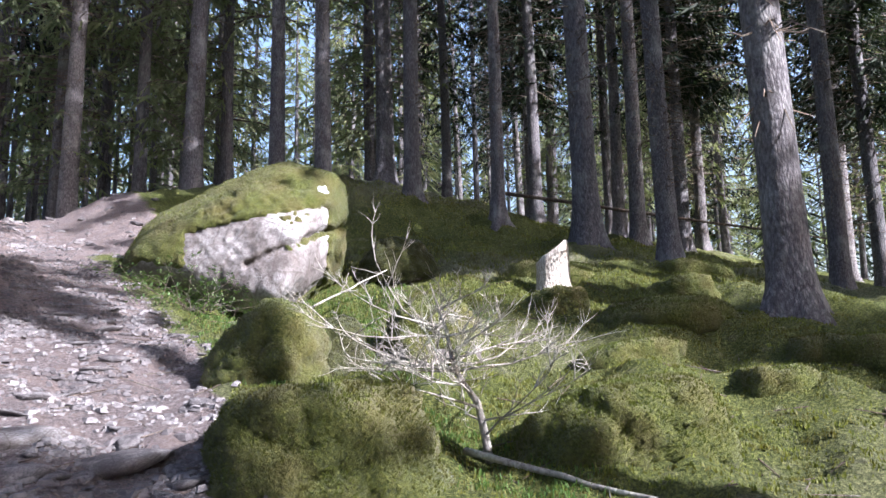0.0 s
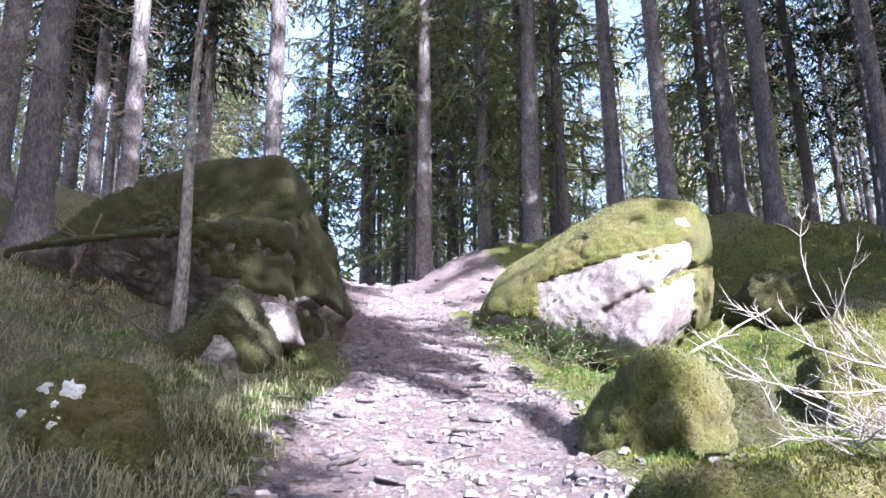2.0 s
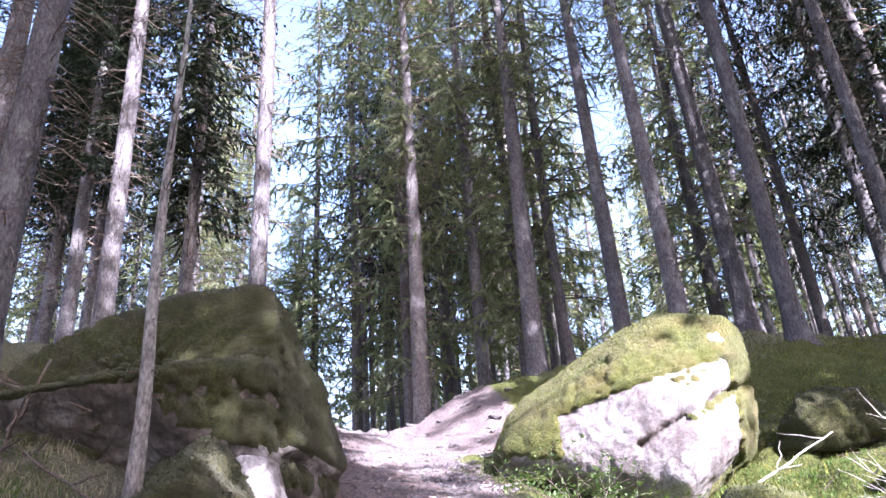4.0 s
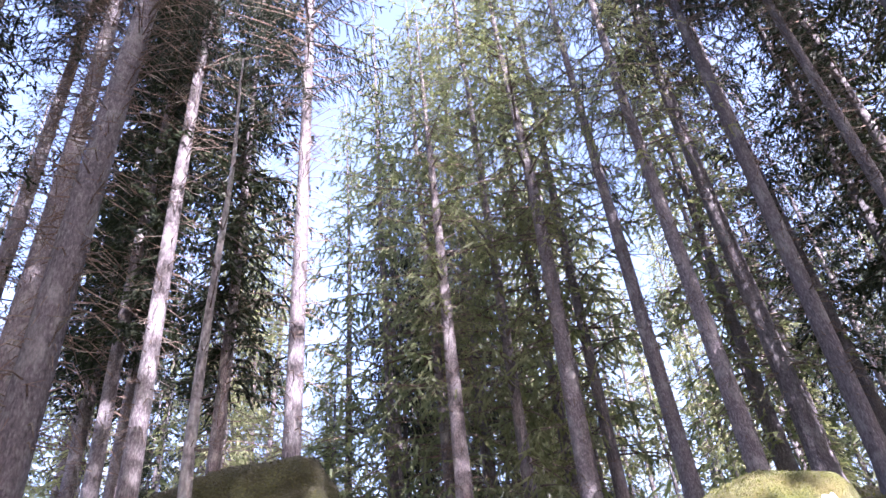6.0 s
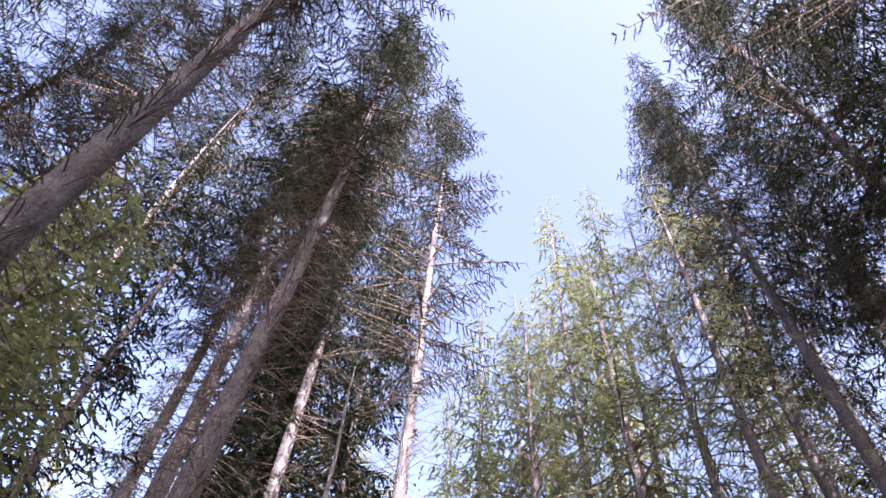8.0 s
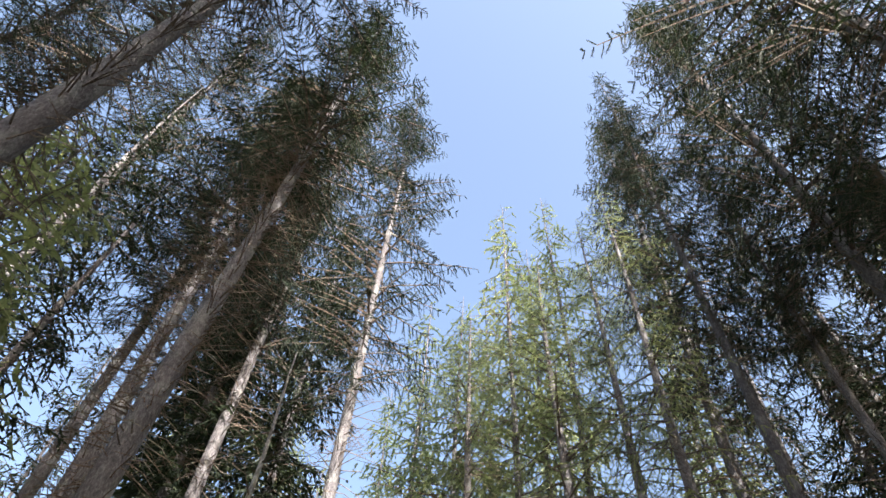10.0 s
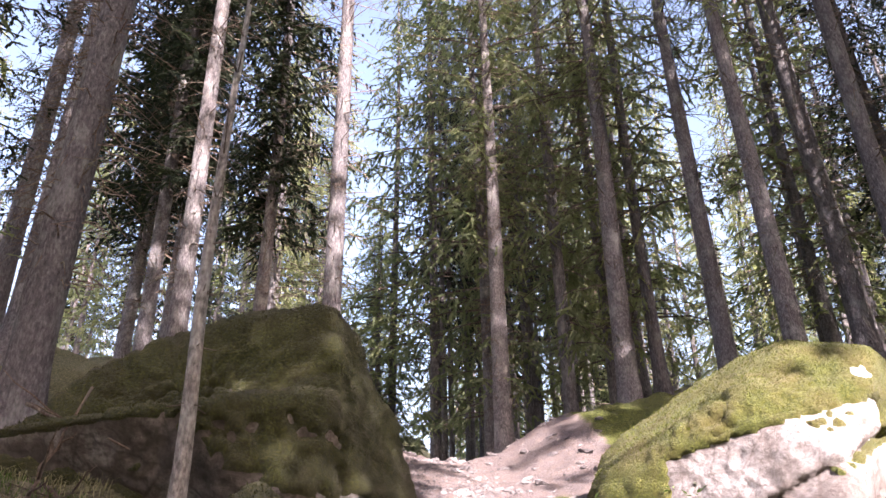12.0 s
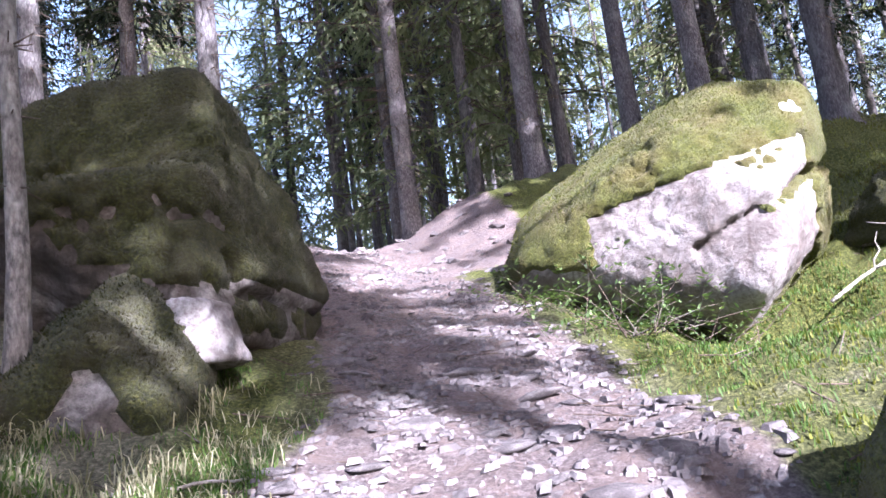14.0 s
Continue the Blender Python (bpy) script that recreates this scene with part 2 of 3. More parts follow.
def build_ground():
    xs, ys = axis(-8.5, 11, 0.1, 900), axis(-1.0, 19, 0.1, 900)
    verts = [(x, y, ground_z(x, y)) for y in ys for x in xs]
    w = len(xs)
    faces = [(j * w + i, j * w + i + 1, (j + 1) * w + i + 1, (j + 1) * w + i) for j in range(len(ys) - 1) for i in range(w - 1)]
    me = bpy.data.meshes.new("ground")
    me.from_pydata(verts, [], faces)
    me.materials.append(FLOOR)
    me.shade_smooth()
    at = me.attributes.new("path", 'FLOAT', 'POINT')
    at.data.foreach_set("value", [max(on_path(x, y), bare_bank(x, y)) for x, y, _ in verts])
    lt = me.attributes.new("litter", 'FLOAT', 'POINT')
    lt.data.foreach_set("value", [litter(x, y) for x, y, _ in verts])
    return tagged(new("ground", me), "mossy sloping forest floor with a worn stony footpath", "ground", kind="structure")


def litter(x, y):
    """How much dry grass and needles cover the moss."""
    near_path = 1 - step(abs(x - path_x(y)), 0.9, 1.7)
    left = step(-x, 1.0, 2.0) * (0.75 - 0.35 * step(y, 6, 9))
    return max(0.35 * near_path, left, 0.25 + 0.3 * noise.noise(Vector((x * 0.35, y * 0.35, 2))))


ground = build_ground()


# ---- boulders ----
def hull(u, planes, p):
    s = 0.0
    for n, d in planes:
        k = n.dot(u) / d
        if k > 0:
            s += k ** p
    return s ** (-1.0 / p)


def boulder(name, centre, blocks, seed, rough, rock, moss, cover, fuzz, label, sharp=9, level=5, lift=0.05, fuzz_mat=None, turn=0.0, group="", lichen=(), crack=None):
    """A rock cut by planes, with a moss shell where cover(point, normal) is above 0. blocks: lists of (normal, distance)."""
    rng = random.Random(seed)
    blocks = [[(Vector(n).normalized(), d) for n, d in b] for b in blocks]
    bm = bmesh.new()
    bmesh.ops.create_icosphere(bm, subdivisions=level, radius=1)
    off = Vector((seed * 3.7, seed * 1.3, seed * 2.1))
    size = sum(d for _, d in blocks[0]) / len(blocks[0])
    for v in bm.verts:
        u = v.co.normalized()
        r = max(hull(u, b, sharp) for b in blocks)
        q = u * r
        k = 1.2 / size
        n = noise.noise(q * 0.9 * k + off) * 0.8 + noise.noise(q * 2.3 * k + off) * 0.55 + abs(noise.noise(q * 5.5 * k + off)) * -0.6 + noise.noise(q * 13 * k + off) * 0.2 + noise.noise(q * 29 * k + off) * 0.06
        v.co = q + u * n * rough * size
        if crack and q.y < 0 and q.x > -0.35:
            n, d, w, deep = crack
            gap = abs(n.dot(q) - d + 0.06 * noise.noise(q * 3 + off)) / w
            v.co -= u * deep * max(0.0, 1 - gap)
    bm.normal_update()
    base = new(name)
    base.matrix_world = Matrix.Translation(centre) @ pose(0, 0, 0, 0, 0, turn)
    me = bpy.data.meshes.new("rock")
    bm.to_mesh(me)
    me.materials.append(rock)
    me.shade_smooth()
    part("rock", me, None, base)
    # moss shell
    amount = {}
    for v in bm.verts:
        c = cover(v.co, v.normal) + 0.45 * noise.noise(v.co * 3.0 + off) + 0.12 * noise.noise(v.co * 9.0 + off)
        amount[v.index] = max(0.0, min(1.0, c))
    g, idx = Geo(), {}
    fz = Geo()
    for f in bm.faces:
        am = [amount[v.index] for v in f.verts]
        if max(am) < 0.03:
            continue
        ring = []
        for v in f.verts:
            if v.index not in idx:
                idx[v.index] = len(g.v)
                t = amount[v.index]
                h = -0.03 + (0.03 + lift * (0.7 + 0.5 * noise.noise(v.co * 6 + off) + 0.35 * noise.noise(v.co * 17 + off))) * min(1, t * 2.2)
                g.v.append(v.co + v.normal * h)
            ring.append(idx[v.index])
        g.f.append(tuple(ring))
        want = fuzz * f.calc_area() * min(am)
        for _ in range(int(want) + (rng.random() < want % 1)):
            a, b = sorted((rng.random(), rng.random()))
            p = [g.v[i] for i in ring]
            q = p[0] * a + p[1] * (b - a) + p[2] * (1 - b)
            d = (f.normal + Vector((rng.uniform(-.7, .7), rng.uniform(-.7, .7), rng.uniform(-.2, .6)))).normalized()
            fz.blade(q - d * 0.01, d * rng.uniform(0.015, 0.04), rnd_dir(rng), rng.uniform(0.004, 0.009))
    if g.f:
        shell = part("moss", g, moss, base, "thick green moss cushion", smooth=True)
        if fz.f:
            tagged(part("moss_fronds", fz, fuzz_mat or MOSS_BLADES, shell), kind="stuff")
    for d, r in lichen:
        d = Vector(d).normalized()
        v = max(bm.verts, key=lambda q: q.co.normalized().dot(d))
        lg = Geo()
        s = v.normal.cross(Vector((0.2, 0.1, 1))).normalized()
        q = v.normal.cross(s)
        c = v.co + v.normal * lift * 0.6
        lg.v.append(c + v.normal * 0.014)
        for k in range(18):
            w = 2 * math.pi * k / 18
            rr = r * (0.75 + 0.5 * noise.noise(Vector((math.cos(w) * 2, math.sin(w) * 2, r * 90))))
            e = s * math.cos(w) + q * math.sin(w)
            lg.v += [c + e * rr * 0.6 + v.normal * 0.012, c + e * rr - v.normal * 0.012]
        for k in range(18):
            a, b = 1 + 2 * k, 1 + 2 * ((k + 1) % 18)
            lg.f += [(0, a, b), (a, a + 1, b + 1, b)]
        part("lichen", lg, WHITE_LICHEN, base, "crusty white lichen patch", smooth=True)
    bm.free()
    return tagged(base, label, "rock", group)


def simple_rock(name, x, y, wide, deep, high, seed, label, rock=None, moss=None, cover=None, fuzz=2500, sink=0.3, turn=0.0, peak=(0, 0), level=5, lift=0.04, rough=0.2, group="", fuzz_mat=None, sharp=7, lichen=(), up=0.0):
    rng = random.Random(seed)
    pl = []
    for k in range(7):
        w = 2 * math.pi * (k + rng.uniform(-.3, .3)) / 7
        n = Vector((math.cos(w), math.sin(w), rng.uniform(0.1, 0.5)))
        pl.append((n, abs(math.cos(w)) * wide / 2 + abs(math.sin(w)) * deep / 2))
    pl += [((peak[0], peak[1], 1), high * (1 - sink) * 0.8), ((-0.3, 0.2, 1), high * (1 - sink) * 0.85), ((0, 0, -1), high * sink + 0.15)]
    z = ground_z(x, y) + high * sink * 0.5 + up
    return boulder(name, (x, y, z), [pl], seed, rough, rock or ROCK, moss or MOSS, cover or (lambda p, n: 1.1 + n.z), fuzz, label, sharp=sharp, level=level, lift=lift, turn=turn, group=group, fuzz_mat=fuzz_mat, lichen=lichen)


def right_cover(p, n):
    if p.y < -0.4 and -1.0 < p.x < 0.85 and n.z < 0.7 and p.z < 0.26 + 0.22 * p.x:
        return -1.1
    # Moss hangs on the right side; it is spread further to paint its shade.
    if n.x > 0.45 and n.z < 0.45:
        return 0.95
    return 0.6 + 1.2 * n.z


boulder("split_boulder", (2.15, 10.35, 3.72), [[
    ((0, 0, -1), 1.25), ((-0.55, -0.25, 0.8), 0.82), ((0.05, -0.1, 1), 1.28), ((0.45, -0.1, 0.9), 1.45), ((1, 0.1, 0.0), 1.3), ((0.78, -0.62, -0.12), 1.12),
    ((-0.62, -0.76, 0.2), 0.92), ((-0.55, -0.25, -0.8), 1.1), ((0.62, -0.3, -0.72), 1.05), ((-1, 0, 0.25), 1.5), ((0, 1, 0.2), 1.2), ((-0.15, -0.75, 0.65), 0.98)]],
    11, 0.075, PALE_ROCK, MOSS, right_cover, 1500, "pale split boulder with yellow-green moss over its top", sharp=16, level=6, lichen=[((0.55, -0.62, 0.5), 0.11)], crack=(Vector((-0.45, 0, 0.9)), -0.26, 0.075, 0.16))


def left_cover(p, n):
    if n.z < -0.15 or (p.z < -0.55 and n.y < -0.2):
        return -0.35
    return 0.5 + 0.8 * n.z


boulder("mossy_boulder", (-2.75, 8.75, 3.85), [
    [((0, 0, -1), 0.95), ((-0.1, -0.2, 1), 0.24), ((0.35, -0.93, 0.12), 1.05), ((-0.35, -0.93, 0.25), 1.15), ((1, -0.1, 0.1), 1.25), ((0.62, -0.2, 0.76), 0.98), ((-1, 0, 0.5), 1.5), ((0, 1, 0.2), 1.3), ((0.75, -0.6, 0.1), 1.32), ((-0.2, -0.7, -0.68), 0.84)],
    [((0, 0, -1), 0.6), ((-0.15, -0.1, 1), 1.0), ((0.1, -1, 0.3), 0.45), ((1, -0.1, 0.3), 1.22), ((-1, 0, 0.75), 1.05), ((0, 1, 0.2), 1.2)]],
    23, 0.11, ROCK, SHADE_TONED_MOSS, left_cover, 1300, "huge boulder covered in green moss darkened to look shaded", sharp=18, level=6, lift=0.07, fuzz_mat=SHADE_TONED_FRONDS)


# ---- spruces ----
def trunk_geo(height, dia, seed, sides=14, flare=0.55):
    rng = random.Random(seed)
    g = Geo()
    pts, radii = [], []
    z = -0.7
    while z < height:
        w = 0.05 * math.sin(z * 0.35 + seed)
        pts.append(Vector((w * 0.6 - 0.03 * math.sin(seed), w, z)))
        t = max(0, z) / height
        radii.append(dia / 2 * ((1 - t) ** 0.85 * 0.97 + 0.03 + flare * math.exp(-max(z, -0.2) / 0.28)))
        z += 0.18 if z < 1.2 else 0.9
    pts.append(Vector((pts[-1].x, pts[-1].y, height)))
    radii.append(0.01)
    g.tube(pts, radii, sides)
    off = seed * 5.1
    for i, p in enumerate(g.v):
        ring = pts[i // sides]
        r = p - ring
        w = math.atan2(r.y, r.x)
        root = 0.22 * math.exp(-max(p.z, -0.2) / 0.35) * math.sin(w * 4 + off) if p.z < 1.5 else 0
        k = 1 + root + 0.05 * noise.noise(Vector((r.x * 9, r.y * 9, p.z * 1.3 + off)))
        g.v[i] = ring + Vector((r.x * k, r.y * k, r.z))
    return g


def bough(g, wood, p, w, length, droop, rng, gap, twig, sub, wide):
    """One spruce branch: a drooping spine with hanging sprays of needles on both sides."""
    d = Vector((math.cos(w), math.sin(w), 0))
    s = Vector((-d.y, d.x, 0))
    n = max(3, int(length / 0.35))
    spine = []
    for i in range(n + 1):
        t = i / n
        spine.append(p + d * (length * t) + Vector((0, 0, length * (0.12 * t - droop * t * t + 0.22 * max(0, t - 0.6)))))
    if wood is not None:
        wood.tube(spine[::2] if n > 4 else spine, [0.022 * length / 2 * (1 - 0.85 * i / n) + 0.003 for i in range(0, n + 1, 2 if n > 4 else 1)], 3, False)
    steps = int(length / gap)
    for i in range(steps):
        t = (i + rng.random()) / steps
        if t < 0.12:
            continue
        f = t * n
        a = spine[min(int(f), n - 1)].lerp(spine[min(int(f) + 1, n)], f - int(f))
        for side in (-1, 1):
            if rng.random() < 0.12:
                continue
            l = twig * (0.45 + 0.75 * math.sin(math.pi * min(1, t * 0.8 + 0.2))) * rng.uniform(0.6, 1.25)
            v = (s * side * rng.uniform(0.4, 1.0) + d * rng.uniform(0.15, 0.7) + Vector((0, 0, rng.uniform(-1.3, -0.05)))).normalized()
            cross = v.cross(Vector((rng.uniform(-1, 1), rng.uniform(-1, 1), 0.6))).normalized()
            g.blade(a, v * l, cross, wide * 0.5)
            for k in range(sub):
                q = a + v * l * (0.1 + 0.8 * k / sub)
                e = (v * 0.8 + cross * (1 if k % 2 else -1) * rng.uniform(0.4, 1.0) + Vector((0, 0, rng.uniform(-1.2, -0.1)))).normalized()
                g.blade(q, e * (0.045 + l * rng.uniform(0.06, 0.16)), e.cross(Vector((rng.uniform(-1, 1), 0.2, 1))).normalized(), wide * (0.29 if sub > 8 else 0.62))


def spruce(height, dia, crown_from, reach, seed, sub=1, gap=0.13, twig=0.42, wide=0.05, whorl=0.42, per=5, dead=0.5, needles=None, label="", droop=0.32, thin=0.0):
    rng = random.Random(seed)
    tree = new("spruce_tree")
    part("trunk", trunk_geo(height, dia, seed), BARK, tree, smooth=True)
    g, wood = Geo(), Geo()
    z = crown_from
    while z < height - 0.2:
        t = (z - crown_from) / (height - crown_from)
        length = reach * ((1 - t) ** 0.8) * min(1.0, 0.5 + 2.2 * t) + 0.15
        for k in range(per if t < 0.8 else 4):
            if rng.random() < thin:
                continue
            bough(g, wood, Vector((0, 0, z + rng.uniform(-0.2, 0.2))), rng.uniform(0, 6.283), length * rng.choice((0.55, 0.75, 0.9, 1.0, 1.1, 1.2)) * rng.uniform(0.85, 1.1),
                  droop * (1 - 0.6 * t), rng, gap, twig, sub, wide)
        z += whorl * (1 - 0.35 * t)
    part("crown", g, needles or NEEDLES, tree)
    # dead lower twigs
    z = 1.6
    while z < crown_from + 2.5:
        for _ in range(12 if dead > 0.9 else 8 if dead > 0.4 else 4):
            if rng.random() < dead:
                w, l = rng.uniform(0, 6.283), rng.uniform(0.25, 1.0) * (0.45 + 1.1 * z / (crown_from + 1))
                d = Vector((math.cos(w), math.sin(w), rng.uniform(-0.35, 0.25)))
                a = Vector((0, 0, z + rng.uniform(-.2, .2))) + d * dia * 0.3
                b = a + d * l * 0.5 + Vector((0, 0, rng.uniform(-.08, .05)))
                c = a + d * l + Vector((0, 0, rng.uniform(-.25, .02)))
                wood.tube([a, b, c], [0.013, 0.009, 0.004], 3, False)
                if l > 0.5:
                    for k in range(2):
                        q = b.lerp(c, rng.random())
                        wood.tube([q, q + Vector((d.y, -d.x, rng.uniform(-.4, .2))) * rng.choice((-1, 1)) * l * 0.35], [0.006, 0.002], 3, False)
        z += 0.33
    tagged(part("dead_wood", wood, DEADWOOD, tree, "bare dead brown side branches"), kind="stuff")
    return tagged(tree, label or "tall spruce with bare grey trunk and dark green crown", "tree", "spruces of the forest")


def stand(tree, x, y, wide=1.0, tall=1.0, turn=0.0, lean=(0, 0), first=False):
    m = pose(x, y, ground_z(x, y) - 0.05, lean[0], lean[1], turn) @ Matrix.Diagonal((wide, wide, tall, 1))
    if first:
        tree.matrix_basis = m
        return tree
    return copy_thing(tree, m)


near_a = spruce(29, 0.44, 13.0, 3.6, 3, sub=15, gap=0.14, twig=0.5, wide=0.034, per=6, dead=0.95, thin=0.22, droop=0.42)
near_b = spruce(31, 0.40, 10.0, 3.7, 5, sub=15, gap=0.15, twig=0.5, wide=0.034, per=6, dead=0.8, thin=0.28, droop=0.42)
near_c = spruce(24, 0.46, 8.0, 3.4, 17, sub=9, gap=0.17, twig=0.55, wide=0.032, per=6, dead=0.6, thin=0.5, droop=0.45, needles=SUN_TONED_NEEDLES,
                label="spruce with hanging branches, needles paled to look sunlit")
# The next three are coarse trees for out of view, added to block light.
back = spruce(22, 0.34, 2.5, 2.8, 19, sub=1, gap=0.22, whorl=0.6, twig=0.7, wide=0.11, dead=0.1)
shade = spruce(31, 0.40, 10.5, 3.5, 21, sub=2, gap=0.2, twig=0.65, wide=0.2, per=7, dead=0.1, droop=0.4)
thick = spruce(26, 0.36, 4.5, 2.8, 28, sub=2, gap=0.2, twig=0.65, wide=0.2, per=7, dead=0.1, droop=0.4)
dense = spruce(26, 0.36, 4.5, 2.6, 27, sub=3, gap=0.15, whorl=0.42, twig=0.6, wide=0.075, per=6, dead=0.8, droop=0.45,
               label="dark dense spruce with hanging branches")
far_a = spruce(25, 0.36, 3.0, 2.7, 7, sub=4, gap=0.27, whorl=0.6, twig=0.55, wide=0.066, dead=0.2, thin=0.05)
far_b = spruce(23, 0.32, 6.5, 2.5, 9, sub=4, gap=0.27, whorl=0.55, twig=0.55, wide=0.066, dead=0.2)
far_c = spruce(21, 0.28, 1.6, 2.6, 13, sub=4, gap=0.27, whorl=0.58, twig=0.6, wide=0.066, dead=0.15, needles=SUN_TONED_NEEDLES,
               label="younger spruce with drooping low branches, needles paled to look sunlit", thin=0.1, droop=0.42)

used = {}


def grow(tree, x, y, dia=None, tall=1.0, turn=0.0, lean=(0, 0)):
    wide = 1.0 if dia is None else dia / {near_a: 0.44, near_b: 0.40, near_c: 0.46, back: 0.34, shade: 0.40, thick: 0.36, dense: 0.36, far_a: 0.36, far_b: 0.32, far_c: 0.28}[tree]
    first = tree not in used
    used.setdefault(tree, []).append((x, y))
    return stand(tree, x, y, wide, tall, turn, lean, first)


NEAR = [
    (near_a, -4.65, 8.85, 0.4, 1.0, 10, (0, 1.1)), (near_b, -3.95, 16.8, 0.42, 1.36, 40), (near_a, -7.2, 12.0, 0.48, 0.95, 100), (near_a, -13.5, 1.9, 0.42, 1.12, 30),
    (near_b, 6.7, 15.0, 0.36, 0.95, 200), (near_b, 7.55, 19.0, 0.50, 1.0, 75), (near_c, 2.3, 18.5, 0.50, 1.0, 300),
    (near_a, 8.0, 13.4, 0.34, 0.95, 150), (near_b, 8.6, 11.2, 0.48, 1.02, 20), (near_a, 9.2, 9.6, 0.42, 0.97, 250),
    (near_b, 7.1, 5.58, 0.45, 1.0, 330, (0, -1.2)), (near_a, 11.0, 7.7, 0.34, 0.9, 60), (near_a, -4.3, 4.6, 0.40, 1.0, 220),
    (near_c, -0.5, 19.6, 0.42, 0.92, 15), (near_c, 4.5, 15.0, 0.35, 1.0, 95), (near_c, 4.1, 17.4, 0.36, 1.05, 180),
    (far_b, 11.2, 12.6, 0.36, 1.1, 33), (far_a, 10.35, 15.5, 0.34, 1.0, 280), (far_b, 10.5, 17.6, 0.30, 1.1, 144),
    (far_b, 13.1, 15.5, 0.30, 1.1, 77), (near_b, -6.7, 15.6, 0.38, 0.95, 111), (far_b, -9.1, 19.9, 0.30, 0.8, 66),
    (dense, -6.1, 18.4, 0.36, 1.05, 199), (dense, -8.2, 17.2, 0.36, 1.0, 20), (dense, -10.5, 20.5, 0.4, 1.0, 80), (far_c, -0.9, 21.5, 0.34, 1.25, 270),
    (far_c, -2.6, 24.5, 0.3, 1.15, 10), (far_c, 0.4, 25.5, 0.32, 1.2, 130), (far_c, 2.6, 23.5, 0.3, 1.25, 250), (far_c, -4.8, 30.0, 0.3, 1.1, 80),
    # Next three rows: mostly unseen trees, added to shut out light from the left.
    (far_c, -6.4, 6.6, 0.22, 0.36, 60), (far_a, -10.5, 10.6, 0.36, 0.9, 160), (far_c, -7.4, 7.6, 0.24, 0.27, 190), (near_b, -10.5, 3.0, 0.36, 1.0, 200), (near_a, -7.5, 2.8, 0.36, 0.95, 300),
    (near_b, -15.0, 10.3, 0.36, 1.0, 120), (near_b, -11.5, 11.6, 0.36, 0.9, 190),
    (near_a, -13.0, 7.2, 0.4, 1.0, 220), (near_a, -13.0, 3.8, 0.4, 1.0, 20),
    (near_b, -9.5, 14.2, 0.36, 0.85, 70), (far_a, -8.6, 10.6, 0.30, 0.62, 35), (far_a, -10.2, 8.6, 0.30, 0.5, 135),
    (far_c, -5.3, 29.5, 0.28, 0.42, 10), (far_c, -6.9, 36.0, 0.28, 0.5, 150), (far_c, -7.6, 41.0, 0.28, 0.6, 250),
    (dense, 14.0, 14.0, 0.36, 0.95, 15), (dense, 17.2, 16.5, 0.36, 1.0, 115), (dense, 13.2, 20.0, 0.36, 0.9, 215), (dense, 16.5, 10.5, 0.36, 0.9, 315), (dense, 20.5, 14.0, 0.4, 0.95, 60),
    (far_c, 1.2, 21.0, 0.3, 1.3, 30), (far_c, 3.6, 21.5, 0.3, 1.35, 100)]
for tree, x, y, dia, tall, turn, *lean in NEAR:
    grow(tree, x, y, dia, tall, turn, *lean)

# unseen trees behind the start, added and placed so their gaps dapple the sunlight
UNSEEN_SHADE_TREES = [
    (shade, 1.4, -5.6, 0.42, 1.0), (shade, 3.3, -4.6, 0.4, 1.0),
    (shade, -9.7, -36.7, 0.36, 0.95), (thick, 27.5, -20.5, 0.3, 1), (shade, 20.8, -1.4, 0.36, 0.6), (shade, -6.6, -13.9, 0.36, 0.6), (shade, 12, -34.3, 0.42, 1.1),
    (thick, 3.5, -20.1, 0.36, 0.6), (shade, 23.3, -8.3, 0.48, 0.6), (shade, 3.2, -8.3, 0.48, 0.95), (thick, 18.2, -7.5, 0.42, 0.6), (shade, 7.3, -5.1, 0.32, 1.1),
    (shade, 24.3, -15.5, 0.48, 0.95), (thick, 14, -22.7, 0.42, 0.6), (shade, 7.6, -14.2, 0.42, 0.8), (shade, 25.1, -28.3, 0.48, 0.95),
    (shade, -2.4, -21.7, 0.42, 0.8), (thick, 16.4, -10.6, 0.36, 0.6), (shade, -3.2, -15.7, 0.36, 1.1), (shade, 10.4, -17.4, 0.3, 0.6),
    (thick, 23.8, -23.1, 0.3, 1), (shade, 12.1, 0, 0.42, 0.95), (shade, 7, -21.7, 0.36, 0.8), (shade, 15.9, -0.3, 0.48, 1.1), (thick, 20.8, -9.6, 0.36, 1),
    (shade, 13.4, -19.5, 0.36, 0.6), (shade, 18.3, -2.4, 0.48, 0.8), (thick, 1.9, -2.6, 0.36, 0.45), (thick, 12.3, -5.8, 0.42, 0.45),
    (thick, 23.3, -25.7, 0.42, 0.6), (shade, 22.4, -12.1, 0.36, 0.95), (thick, 5.9, -12.2, 0.42, 1), (thick, 3.4, -5.2, 0.3, 0.8)]
for k, (tree, x, y, dia, tall) in enumerate(UNSEEN_SHADE_TREES):
    grow(tree, x, y, dia, tall, 47 * k)

rng = random.Random(41)
# Ring of unseen trees, added to hold back sky light from behind.
for k in range(30):
    a = radians(80 + 190 * (k + rng.uniform(-0.3, 0.3)) / 30)
    r = rng.uniform(42, 54)
    grow(back, r * math.sin(a), 1 + r * math.cos(a), 0.3 * rng.uniform(0.9, 1.3), rng.uniform(0.9, 1.15), rng.uniform(0, 360))

spots = [(x, y) for _, x, y, *_ in NEAR]
tries = 0
while len(spots) < 150 and tries < 9000:
    tries += 1
    x, y = rng.uniform(-34, 48), rng.uniform(-12, 56)
